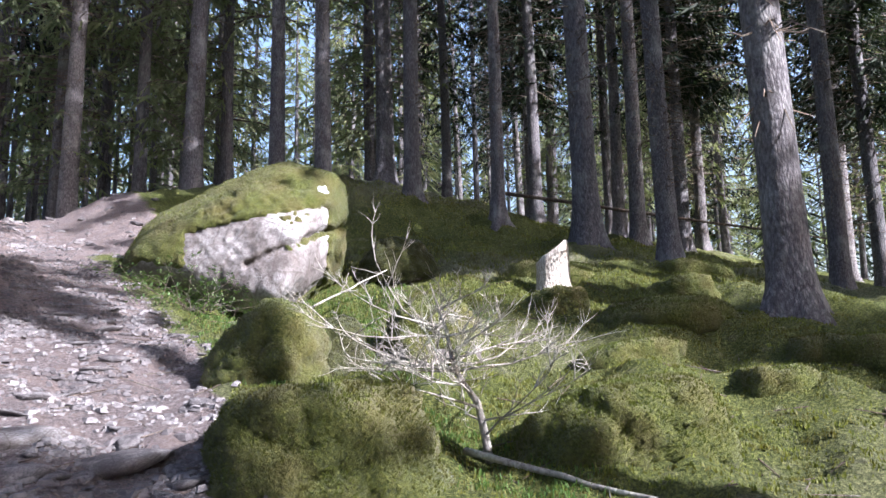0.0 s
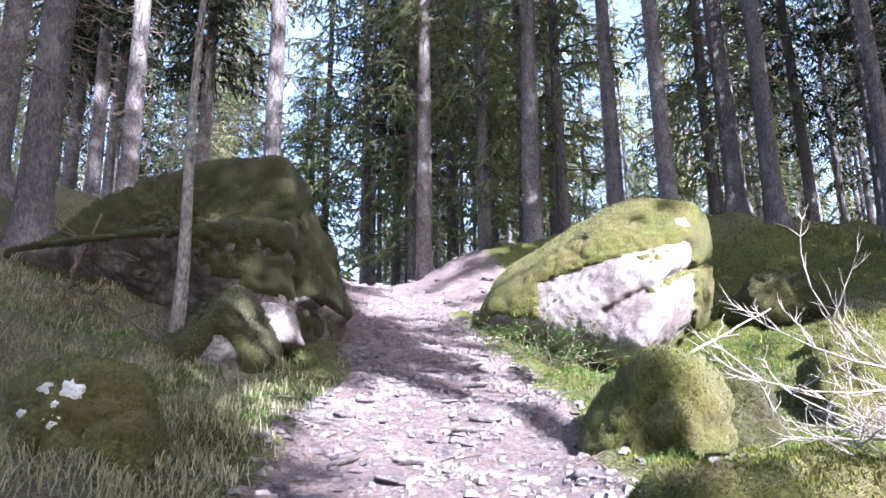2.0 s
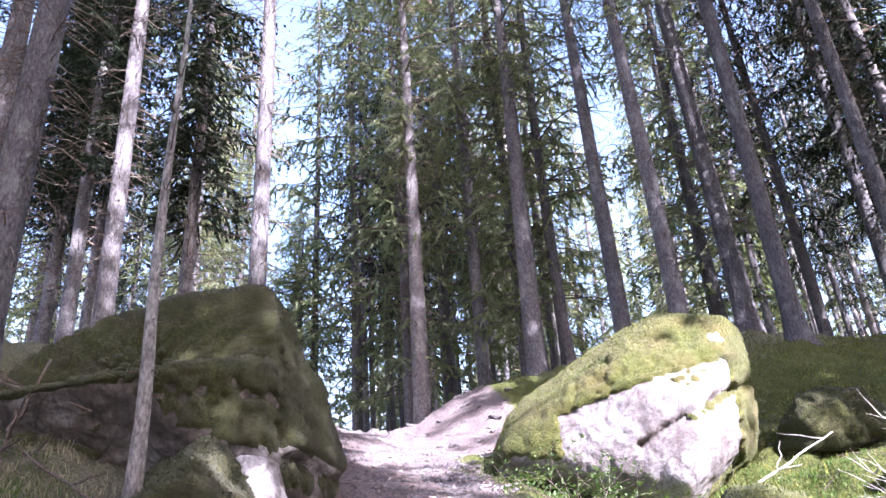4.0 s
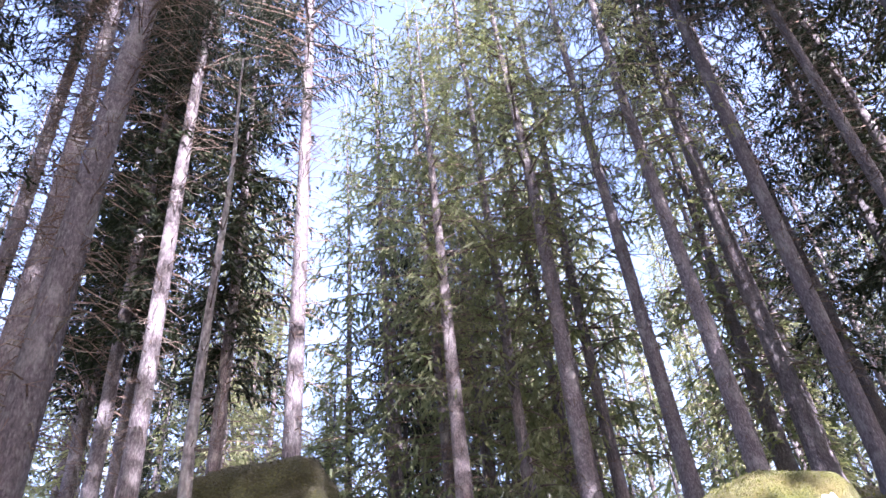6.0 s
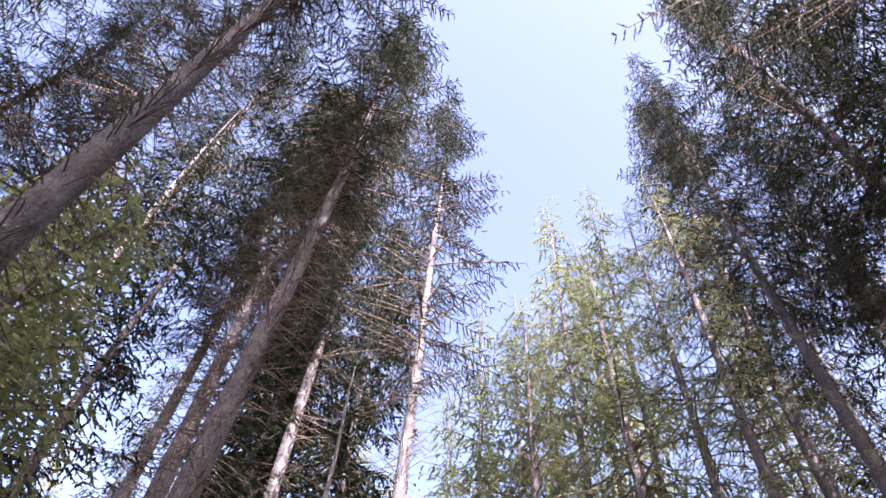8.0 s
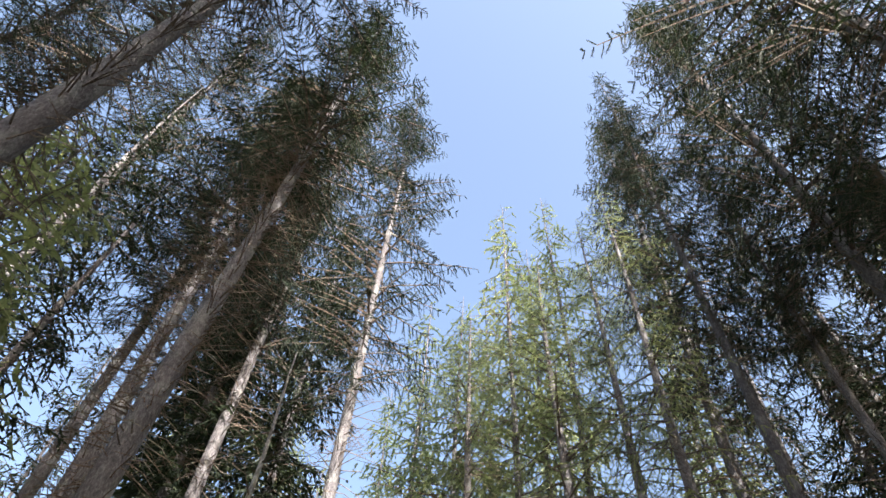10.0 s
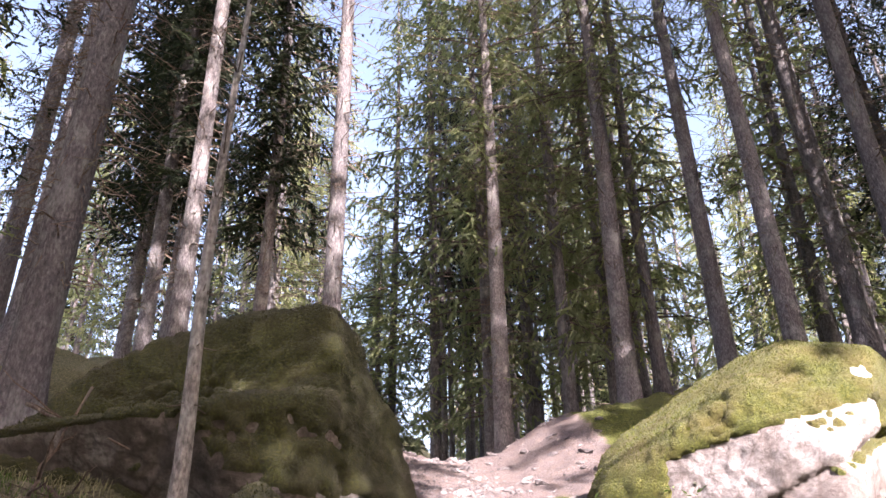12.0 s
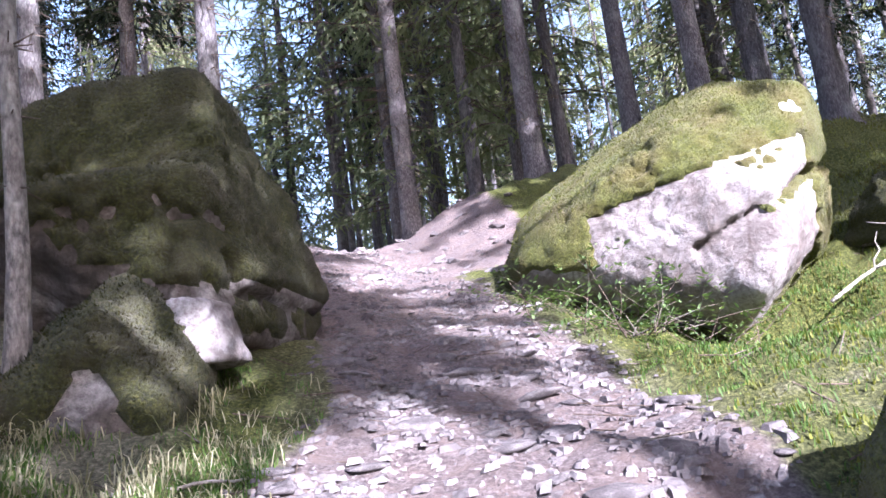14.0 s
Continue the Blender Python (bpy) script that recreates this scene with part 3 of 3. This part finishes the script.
    r, az = math.hypot(x, y - 1), math.degrees(math.atan2(x, y - 1))
    if (x < -4 and 13 < y < 22) or r < 5 or (abs(x - path_x(y)) < 2.6 and y < 22) or (-38 < az < 80 and r < 19.5):
        continue
    if not -45 < az < 78:
        continue
    if -14.5 < az < -7 or -15.5 < math.degrees(math.atan2(x + 0.3, y - 3.7)) < -8.5:
        continue
    if -17 < az < 6 and rng.random() < 0.55 or 6 < az < 24 and rng.random() < 0.3:
        continue
    if min((x - a) ** 2 + (y - b) ** 2 for a, b in spots) < (2.5 if r < 30 else 3.0) ** 2:
        continue
    spots.append((x, y))
    # Mostly trees with paled needles in the middle, to paint it sunlit.
    tree = rng.choices((far_a, far_b, far_c), (0, 1, 9) if -17 < az < 24 else (4, 3, 3))[0]
    k = rng.uniform(0.85, 1.2)
    grow(tree, x, y, {far_a: 0.36, far_b: 0.32, far_c: 0.28}[tree] * rng.uniform(0.8, 1.25), k, rng.uniform(0, 360), (rng.uniform(-1.5, 1.5), rng.uniform(-1.5, 1.5)))


# slender trees seen through the gap over the crest of the path
for k in range(16):
    a, r = radians(-6.5 + 0.75 * k + rng.uniform(-0.3, 0.3)), rng.uniform(23, 44)
    grow(far_b, r * math.sin(a), 1 + r * math.cos(a), rng.uniform(0.17, 0.24), rng.uniform(0.75, 1.0), rng.uniform(0, 360))


# ---- woods in the distance ----
def far_woods():
    rng = random.Random(77)
    trunks, leaves, pale = Geo(), Geo(), Geo()
    for _ in range(400):
        az, r = radians(rng.uniform(-60, 95)), rng.uniform(48, 110)
        if -0.28 < az < -0.11:
            continue
        x, y = r * math.sin(az), r * math.cos(az)
        z, h = ground_z(x, y) - 0.5, rng.uniform(14, 24)
        a = Vector((x, y, z))
        trunks.tube([a, a + Vector((0, 0, h))], [rng.uniform(.13, .24), .03], 5)
        for _ in range(190):
            t = rng.random() ** 0.8
            w, k = rng.uniform(0, 6.283), 2.6 * (1 - t) * rng.uniform(0.3, 1) + 0.2
            d = Vector((math.cos(w), math.sin(w), 0))
            # The taller trees take the paled needles, as if the sun reached them.
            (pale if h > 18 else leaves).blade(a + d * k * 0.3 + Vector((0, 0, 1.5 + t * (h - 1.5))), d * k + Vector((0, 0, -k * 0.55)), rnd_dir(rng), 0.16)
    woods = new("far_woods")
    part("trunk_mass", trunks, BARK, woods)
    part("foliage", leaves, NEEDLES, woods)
    part("foliage", pale, SUN_TONED_NEEDLES, woods)
    for o in woods.children:
        tagged(o, kind="stuff")
    tagged(woods, "distant spruce woods up the hillside", "woods", kind="stuff")


far_woods()

# ---- mossy rocks beside the path ----
def streaked(p, n):
    return 1.0 + n.z if p.z > -0.1 or noise.noise(p * 4) < 0.15 else -0.3


simple_rock("mossy_rock", 1.4, 5.85, 0.68, 0.65, 1.0, 31, "steep moss-covered rock beside the path", peak=(0.25, -0.2), cover=streaked)
simple_rock("mossy_rock", 2.0, 6.15, 0.42, 0.5, 0.6, 32, "small dark moss-covered rock", moss=SHADE_TONED_MOSS, fuzz_mat=SHADE_TONED_FRONDS)
simple_rock("mossy_rock", 3.05, 6.4, 0.75, 0.6, 0.7, 33, "rounded rock with yellow-green moss", cover=streaked)
simple_rock("moss_mound", 1.22, 4.05, 1.0, 0.85, 0.62, 34, "low bright green moss mound beside the path", fuzz=9000, sink=0.45, rough=0.2, lift=0.06)
simple_rock("moss_mound", 3.1, 3.75, 0.8, 0.7, 0.4, 35, "low bright green moss mound", fuzz=9000, sink=0.5, rough=0.22, lift=0.06)
simple_rock("moss_hummock", 4.4, 10.4, 0.8, 0.7, 0.7, 36, "mossy hummock beside the pale boulder, moss darkened to look shaded", moss=SHADE_TONED_MOSS, fuzz=1500, fuzz_mat=SHADE_TONED_FRONDS)
simple_rock("lichen_rock", -1.85, 4.75, 0.62, 0.5, 0.6, 37, "mossy rock with patches of white lichen",
            lichen=[((-0.3, -0.8, 0.6), 0.06), ((0.12, -0.8, 0.6), 0.08), ((-0.15, -0.95, 0.1), 0.08), ((-0.55, -0.8, 0.2), 0.04), ((0.0, -0.9, 0.35), 0.035)])
simple_rock("pale_stone", -1.72, 7.92, 0.5, 0.36, 0.28, 39, "bare pale stone at the foot of a boulder", rock=PALE_ROCK, cover=lambda p, n: -1.0, sharp=14, up=0.26, rough=0.14)


def wedge_cover(p, n):
    return -0.3 if abs(p.x - 0.08) < 0.13 - 0.5 * (p.z + 0.15) and p.z < 0.0 and n.y < -0.3 else 0.9 + n.z


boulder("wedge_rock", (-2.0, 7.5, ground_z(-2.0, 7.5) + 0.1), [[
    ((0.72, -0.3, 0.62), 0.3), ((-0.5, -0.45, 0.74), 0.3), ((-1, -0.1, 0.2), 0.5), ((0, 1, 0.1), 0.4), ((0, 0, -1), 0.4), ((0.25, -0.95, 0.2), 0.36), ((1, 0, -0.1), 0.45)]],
    38, 0.16, ROCK, SHADE_TONED_MOSS, wedge_cover, 2000, "mossy wedge-shaped rock leaning on a boulder", sharp=12, level=5, lift=0.04, fuzz_mat=SHADE_TONED_FRONDS)



# ---- the thin dead trunk, the stump, the dead sapling ----
def crooked(a, b, rng, n=8, wobble=0.03):
    return [a.lerp(b, i / n) + Vector((rng.uniform(-1, 1), rng.uniform(-1, 1), rng.uniform(-.3, .3))) * wobble * (0 < i < n) for i in range(n + 1)]


def thin_tree():
    rng = random.Random(5)
    base = new("dead_sapling_trunk")
    x, y = -2.42, 7.45
    base.location = (x, y, ground_z(x, y) - 0.1)
    g, tw = Geo(), Geo()
    pts = [Vector((0.02 * math.sin(i * 0.7) + 0.004 * i, 0.015 * math.sin(i * 1.1), i * 0.4)) for i in range(17)]
    g.tube(pts, [0.058 * (1 - i / 17.5) + 0.02 * math.exp(-i) + 0.004 for i in range(17)], 9)
    for i in range(46):
        z = rng.uniform(1.2, 6.2)
        a = pts[int(z / 0.4)]
        w = rng.uniform(0, 6.283)
        d = Vector((math.cos(w), math.sin(w), rng.uniform(-.3, .3)))
        l = rng.uniform(0.05, 0.2) if z < 3.5 else rng.uniform(0.1, 0.6)
        tw.tube([a, a + d * l], [0.008, 0.003], 4, False)
    part("trunk", g, PALE_BARK, base, smooth=True)
    tagged(part("brushwood", tw, DEADWOOD, base), kind="stuff")
    tagged(base, "thin pale dead trunk with short broken twigs", "tree")


thin_tree()


def stump(x, y):
    rng = random.Random(8)
    base = new("tree_stump")
    base.location = (x, y, ground_z(x, y) - 0.12)
    g = Geo()
    n, rows = 18, 9
    for j in range(rows + 1):
        for k in range(n):
            w = 2 * math.pi * k / n
            top = 0.72 + 0.14 * math.sin(w + 2.4) + 0.07 * noise.noise(Vector((math.cos(w) * 3, math.sin(w) * 3, 1)))
            z = top * j / rows
            r = 0.215 + 0.18 * math.exp(-z / 0.13) * (1 + 0.5 * math.sin(4 * w)) + 0.02 * noise.noise(Vector((math.cos(w) * 5, math.sin(w) * 5, z * 2)))
            g.v.append(Vector((r * math.cos(w), r * math.sin(w), z)))
    for j in range(rows):
        for k in range(n):
            a, b = j * n + k, j * n + (k + 1) % n
            g.f.append((a, b, b + n, a + n))
    g.v.append(Vector((0, 0, 0.66)))
    for k in range(n):
        g.f.append((rows * n + k, rows * n + (k + 1) % n, len(g.v) - 1))
    part("stump_wood", g, SILVER, base, smooth=True)
    tagged(base, "weathered broken stump with pale bare wood", "stump")


stump(5.5, 7.85)
simple_rock("moss_cushion", 5.15, 7.35, 0.6, 0.5, 0.32, 46, "moss cushion at the foot of the stump")
simple_rock("moss_cushion", 7.0, 7.2, 0.7, 0.6, 0.36, 47, "moss cushion on the open slope")


for k, (x, y, w, h) in enumerate(((4.5, 5.3, 0.7, 0.3), (5.7, 6.1, 0.9, 0.34), (4.1, 8.3, 0.8, 0.4), (6.3, 9.0, 1.0, 0.4), (8.3, 8.2, 0.8, 0.36), (6.2, 4.3, 0.9, 0.3), (4.9, 4.1, 0.5, 0.24))):
    simple_rock("moss_cushion", x, y, w * 1.1, w * 0.8, h * 0.8, 70 + k, "low moss cushion on the open slope", fuzz=5000, sink=0.5, rough=0.24, level=4, turn=40 * k)


def dead_sapling(x, y):
    rng = random.Random(19)
    base = new("dead_spruce_sapling")
    base.location = (x, y, ground_z(x, y) - 0.05)
    g, tw = Geo(), Geo()
    stem = [Vector((0.02, 0, 0)), Vector((-0.02, -0.02, 0.2)), Vector((-0.06, 0.0, 0.42)), Vector((-0.2, 0.03, 0.62)), Vector((-0.26, 0.02, 0.88)), Vector((-0.36, 0.03, 1.16))]
    g.tube(stem, [0.03, 0.027, 0.022, 0.016, 0.011, 0.004], 7)
    part("stem", g, SILVER, base, smooth=True)

    def spread(a, d, l, r, depth):
        pts = [a]
        for i in range(4):
            d = (d + Vector((rng.uniform(-.3, .3), rng.uniform(-.3, .3), rng.uniform(-.16, .26)))).normalized()
            pts.append(pts[-1] + d * l / 4)
        tw.tube(pts, [r * (1 - 0.2 * i) for i in range(5)], 4, False)
        if depth:
            for _ in range(7):
                q = pts[rng.randint(1, 4)]
                e = (d + Vector((rng.uniform(-1, 1), rng.uniform(-1, 1), rng.uniform(-.35, .75)))).normalized()
                spread(q, e, l * rng.uniform(0.22, 0.5), r * 0.5, depth - 1)

    for i in range(24):
        k = rng.uniform(0.9, 4.6)
        a = stem[int(k)].lerp(stem[int(k) + 1], k % 1)
        w = rng.uniform(0, 6.283)
        spread(a, Vector((math.cos(w), math.sin(w) * 0.8, 0.15)).normalized(), rng.uniform(0.75, 1.35) * (1 - 0.12 * k), 0.009, 2)
    tagged(part("brushwood", tw, SILVER, base, "bare silvery twigs"), kind="stuff")
    tagged(base, "small dead spruce with bare silvery branches", "dead tree")


dead_sapling(2.3, 4.05)


def stick(name, a, b, r, seed, label, mat=None, wobble=0.03, fork=0):
    rng = random.Random(seed)
    base = new(name)
    base.location = a
    g = Geo()
    pts = crooked(Vector((0, 0, 0)), Vector(b) - Vector(a), rng, 8, wobble)
    g.tube(pts, [r * (1 - 0.07 * i) for i in range(9)], 7)
    for i in range(fork):
        q = pts[rng.randint(2, 7)]
        g.tube(crooked(q, q + Vector((rng.uniform(-.4, .4), rng.uniform(-.4, .4), rng.uniform(0, .3))), rng, 4, 0.02), [r * .5, r * .45, r * .4, r * .3, r * .15], 5)
    part("branch", g, mat or DEADWOOD, base, smooth=True)
    return tagged(base, label, "branch")


def lying(name, x0, y0, x1, y1, r, seed, label, mat=None, h0=0.0, h1=0.0, fork=0):
    return stick(name, (x0, y0, ground_z(x0, y0) + r + h0), (x1, y1, ground_z(x1, y1) + r + h1), r, seed, label, mat, 0.02, fork)


lying("fallen_branch", 2.12, 4.0, 2.62, 2.75, 0.024, 61, "barkless pale branch lying on the moss", SILVER, 0.06, 0.05)
lying("fallen_branch", -3.75, 8.15, -3.35, 7.35, 0.02, 62, "crooked dead branch leaning on the bank", None, 0.45, 0.05, 3)
lying("fallen_branch", -4.1, 8.2, -2.9, 7.7, 0.016, 63, "thin dead branch lying across the bank", None, 0.5, 0.55, 3)
lying("fallen_branch", -3.7, 7.9, -2.4, 7.3, 0.018, 64, "thin dead branch lying on the bank", None, 0.03, 0.03, 2)
lying("fallen_branch", -3.45, 8.0, -3.5, 7.5, 0.012, 65, "upright broken twig by the boulder", None, 0.7, 0.0)
lying("fallen_branch", 2.6, 9.0, 3.7, 9.2, 0.016, 66, "pale bent branch beside the boulder", SILVER, 0.25, 0.35, 3)
lying("fallen_branch", -1.6, 6.6, -1.1, 6.75, 0.012, 67, "short thin stick lying on the grass", SILVER)
lying("fallen_pole", 8.6, 14.6, 15.5, 10.8, 0.05, 68, "long thin fallen trunk caught between the trees", None, 0.55, 0.9)


# ---- grass, moss and shrubs ----
def scatter(name, mat, spots, label, category):
    """One object of many blades. spots: (x, y, number, length, width, bend, spread)."""
    rng = random.Random(len(spots))
    g = Geo()
    for x, y, n, length, width, bend, spread in spots:
        for _ in range(n):
            a, b = x + rng.gauss(0, spread), y + rng.gauss(0, spread)
            p = Vector((a, b, ground_z(a, b) - 0.01))
            d = rnd_dir(rng)
            l = length * rng.uniform(0.5, 1.3)
            up = Vector((0, 0, 1)) + d * rng.uniform(0.1, 0.6) * bend
            if bend < 0.8:
                g.blade(p, up * l, Vector((-d.y, d.x, 0)), width)
                continue
            s = Vector((-d.y, d.x, 0)) * width
            m = p + up * l * 0.55
            e = m + (d * bend * rng.uniform(0.4, 1) + Vector((0, 0, rng.uniform(-0.35, 0.45)))) * l * 0.6
            n0 = len(g.v)
            g.v += [p - s, p + s, m + s * 0.8, m - s * 0.8, e]
            g.f += [(n0, n0 + 1, n0 + 2, n0 + 3), (n0 + 3, n0 + 2, n0 + 4)]
    return tagged(new(name, g.mesh(name, mat)), label, category, kind="stuff")


rng = random.Random(101)


def pick(n, x0, x1, y0, y1, keep):
    out = []
    while len(out) < n:
        x, y = rng.uniform(x0, x1), rng.uniform(y0, y1)
        if rng.random() < keep(x, y):
            out.append((x, y))
    return out


def off_path(x, y):
    return 1.0 if on_path(x, y) < 0.25 and bare_bank(x, y) < 0.4 else 0.0


def patchy(x, y, k=1.3):
    return step(noise.noise(Vector((x * k, y * k, 7.7))), -0.25, 0.35)


scatter("dry_grass", GRASS, [(x, y, 9, 0.13, 0.0036, 1.4, 0.05) for x, y in pick(2400, -4.2, -0.7, 2.4, 8.2, lambda x, y: off_path(x, y) * (0.25 + patchy(x, y)) * (1 - 0.6 * step(y, 6, 8)))],
        "dry straw-coloured tufts of grass beside the path", "grass")
scatter("green_grass", GREEN_GRASS, [(x, y, 6, 0.07, 0.0035, 1.0, 0.05) for x, y in
        pick(1300, -2.2, -0.6, 5.6, 8.6, lambda x, y: off_path(x, y) * patchy(x, y))
        + pick(1500, 0.6, 4.0, 6.8, 10.2, lambda x, y: off_path(x, y) * (0.2 + patchy(x, y)))
        + pick(600, 0.5, 2.5, 3.0, 7.0, lambda x, y: off_path(x, y) * patchy(x, y))
        + pick(1300, -4.4, -1.0, 3.6, 7.8, lambda x, y: off_path(x, y) * patchy(y, x))], "short fresh green grass on the mossy ground", "grass")
scatter("moss_carpet", MOSS_BLADES, [(x, y, 13, 0.03, 0.009, 0.75, 0.06) for x, y in
        pick(5200, 0.8, 8.0, 1.2, 9.0, lambda x, y: off_path(x, y) * (0.35 + patchy(x, y)) * (1.2 - y / 10))]
        + [(x, y, 8, 0.06, 0.011, 0.5, 0.1) for x, y in pick(2600, 2.0, 12.0, 7.0, 16.0, lambda x, y: off_path(x, y) * (0.2 + patchy(x, y)))],
        "carpet of bright green moss on the slope", "moss")


def shrub(x, y, n, size, seed, label, leafy=1.0):
    rng = random.Random(seed)
    base = new("shrub")
    base.location = (x, y, ground_z(x, y) - 0.03)
    tw, lf = Geo(), Geo()
    for _ in range(n):
        w = rng.uniform(0, 6.283)
        d = Vector((math.cos(w), math.sin(w), rng.uniform(0.3, 1.3))).normalized()
        a = Vector((rng.gauss(0, size * 0.35), rng.gauss(0, size * 0.25), 0))
        pts = [a]
        for i in range(5):
            d = (d + Vector((rng.uniform(-.35, .35), rng.uniform(-.35, .35), rng.uniform(-.3, .1)))).normalized()
            pts.append(pts[-1] + d * size / 5)
        tw.tube(pts, [0.005 * (1 - 0.15 * i) for i in range(6)], 4, False)
        for q in pts[1:]:
            for _ in range(int(5 * leafy)):
                e = Vector((rng.uniform(-1, 1), rng.uniform(-1, 1), rng.uniform(-.3, .6))).normalized()
                lf.kite(q + e * 0.03, e * rng.uniform(0.04, 0.075), e.cross(Vector((0.2, 0.3, 1))).normalized(), 0.013)
    tagged(part("brushwood", tw, DEADWOOD, base), kind="stuff")
    tagged(part("leaves", lf, SHRUB_LEAF, base), kind="stuff")
    tagged(base, label, "shrub")


shrub(1.15, 9.3, 44, 0.75, 1, "low twiggy shrub with small leaves by the boulder")
shrub(1.75, 8.95, 34, 0.6, 2, "low twiggy shrub with small pale leaves by the boulder", 0.6)
shrub(0.9, 10.3, 30, 0.7, 3, "low twiggy shrub by the boulder", 0.8)


# ---- loose stones of the path ----
def stone_mesh(seed, flat, level=2):
    rng = random.Random(seed)
    bm = bmesh.new()
    bmesh.ops.create_icosphere(bm, subdivisions=level, radius=1)
    planes = [(Vector((rng.gauss(0, 1), rng.gauss(0, 1), rng.gauss(0, 1))).normalized(), rng.uniform(0.55, 0.95)) for _ in range(20)]
    planes += [(Vector((0, 0, 1)), 0.7), (Vector((0, 0, -1)), 0.8)] + [(Vector((math.cos(a), math.sin(a), 0)), 1.0) for a in (0, 1.57, 3.14, 4.71)]
    for v in bm.verts:
        u = v.co.normalized()
        v.co = u * hull(u, planes, 50) * (1 + 0.1 * noise.noise(u * 3 + Vector((seed, 0, 0))))
        v.co.z *= flat
    me = bpy.data.meshes.new("stone")
    bm.to_mesh(me)
    bm.free()
    me.materials.append(STONE)
    me.shade_smooth()
    return me


STONES = [stone_mesh(k, rng.uniform(0.24, 0.45)) for k in range(10)]


def big_stone(x, y, a, b, c, turn, k, label, pale=False):
    me = STONES[k].copy()
    if pale:
        me.materials[0] = PALE_ROCK
    ob = new("path_stone", me)
    ob.matrix_world = pose(x, y, ground_z(x, y) + c * 0.04, 4, -5, turn) @ Matrix.Diagonal((a, b, c, 1))
    return tagged(ob, label, "stone", "larger stones of the path")


big_stone(-0.28, 4.62, 0.36, 0.22, 0.32, 10, 1, "pale brownish angular stone lying on the path", True)
big_stone(0.25, 4.32, 0.34, 0.2, 0.2, -8, 2, "flat grey stone sunk in the path")
big_stone(-0.3, 4.15, 0.3, 0.22, 0.18, 20, 3, "flat grey stone sunk in the path")
big_stone(-0.75, 4.75, 0.16, 0.12, 0.16, 40, 4, "rounded pale stone on the path", True)
big_stone(-0.45, 4.45, 0.2, 0.14, 0.14, 70, 5, "pale flat stone on the path", True)


gravel = Geo()
spots = pick(11000, -3.2, 1.6, 2.2, 16.5, lambda x, y: on_path(x, y) * (1.15 - y / 16) * (0.25 + patchy(x, y, 2.1)))
made = 0
for x, y in spots:
    k = rng.random()
    if made < 300 and y < 11:
        me, s = STONES[rng.randrange(10)], 0.05 + 0.13 * k ** 2.2
        ob = new("stone", me)
        ob.parent = ground
        ob.matrix_world = pose(x, y, ground_z(x, y) - s * 0.06, rng.uniform(-14, 14), rng.uniform(-14, 14), rng.uniform(0, 360)) @ Matrix.Diagonal((s * rng.uniform(0.8, 1.25), s * rng.uniform(0.7, 1.0), s * rng.uniform(0.5, 0.8), 1))
        made += 1
        continue
    s = 0.008 + 0.034 * k ** 3.5
    p, n0 = Vector((x, y, ground_z(x, y) + s * 0.1)), len(gravel.v)
    w, a, b = rng.uniform(0, 6.283), s * rng.uniform(0.8, 1.6), s * rng.uniform(0.6, 1.0)
    u, v = Vector((math.cos(w), math.sin(w), rng.uniform(-.2, .2))), Vector((-math.sin(w), math.cos(w), rng.uniform(-.2, .2)))
    for k, h in ((1.0, -0.4), (0.65, 0.35)):
        for i, j in ((1, 1), (-1, 1), (-1, -1), (1, -1)):
            gravel.v.append(p + u * a * i * k * rng.uniform(0.7, 1.1) + v * b * j * k * rng.uniform(0.7, 1.1) + Vector((0, 0, s * h * rng.uniform(0.8, 1.2))))
    gravel.f += [(n0 + i, n0 + (i + 1) % 4, n0 + 4 + (i + 1) % 4, n0 + 4 + i) for i in range(4)] + [(n0 + 4, n0 + 5, n0 + 6, n0 + 7)]
part("gravel", gravel, STONE, ground, "loose grey gravel of the path")["kind"] = "stuff"

# rubble of the worn bank and of the farther path
rubble = Geo()
shapes = [([v.co.copy() for v in me.vertices], [tuple(p.vertices) for p in me.polygons]) for me in (stone_mesh(k, 0.5, 1) for k in range(40, 46))]
for x, y in pick(170, -3.2, 2.6, 9.0, 18.5, lambda x, y: max(bare_bank(x, y), 0.35 * on_path(x, y)) * (0.2 + patchy(x, y, 1.3))):
    vs, fs = shapes[rng.randrange(6)]
    s = 0.04 + 0.16 * rng.random() ** 2.4
    m = pose(x, y, ground_z(x, y) - s * 0.1, rng.uniform(-25, 25), rng.uniform(-25, 25), rng.uniform(0, 360)) @ Matrix.Diagonal((s * rng.uniform(0.8, 1.5), s * rng.uniform(0.6, 1.0), s * rng.uniform(0.6, 1.1), 1))
    n0 = len(rubble.v)
    rubble.v += [m @ v for v in vs]
    rubble.f += [tuple(n0 + i for i in q) for q in fs]
part("rubble", rubble, STONE, ground, "pale broken stones of the worn bank")["kind"] = "stuff"

litter_twigs = Geo()
for x, y in pick(500, -4.5, 6.0, 2.0, 10.5, lambda x, y: 1.0):
    w, l = rng.uniform(0, 6.283), rng.uniform(0.06, 0.35)
    a, b = (x, y), (x + math.cos(w) * l, y + math.sin(w) * l)
    litter_twigs.tube([Vector((*a, ground_z(*a) + 0.01)), Vector((*b, ground_z(*b) + 0.015))], [0.005, 0.003], 4, False)
tagged(new("fallen_twigs", litter_twigs.mesh("fallen_twigs", DEADWOOD)), "thin dead twigs strewn over the forest floor", "twigs", kind="stuff")
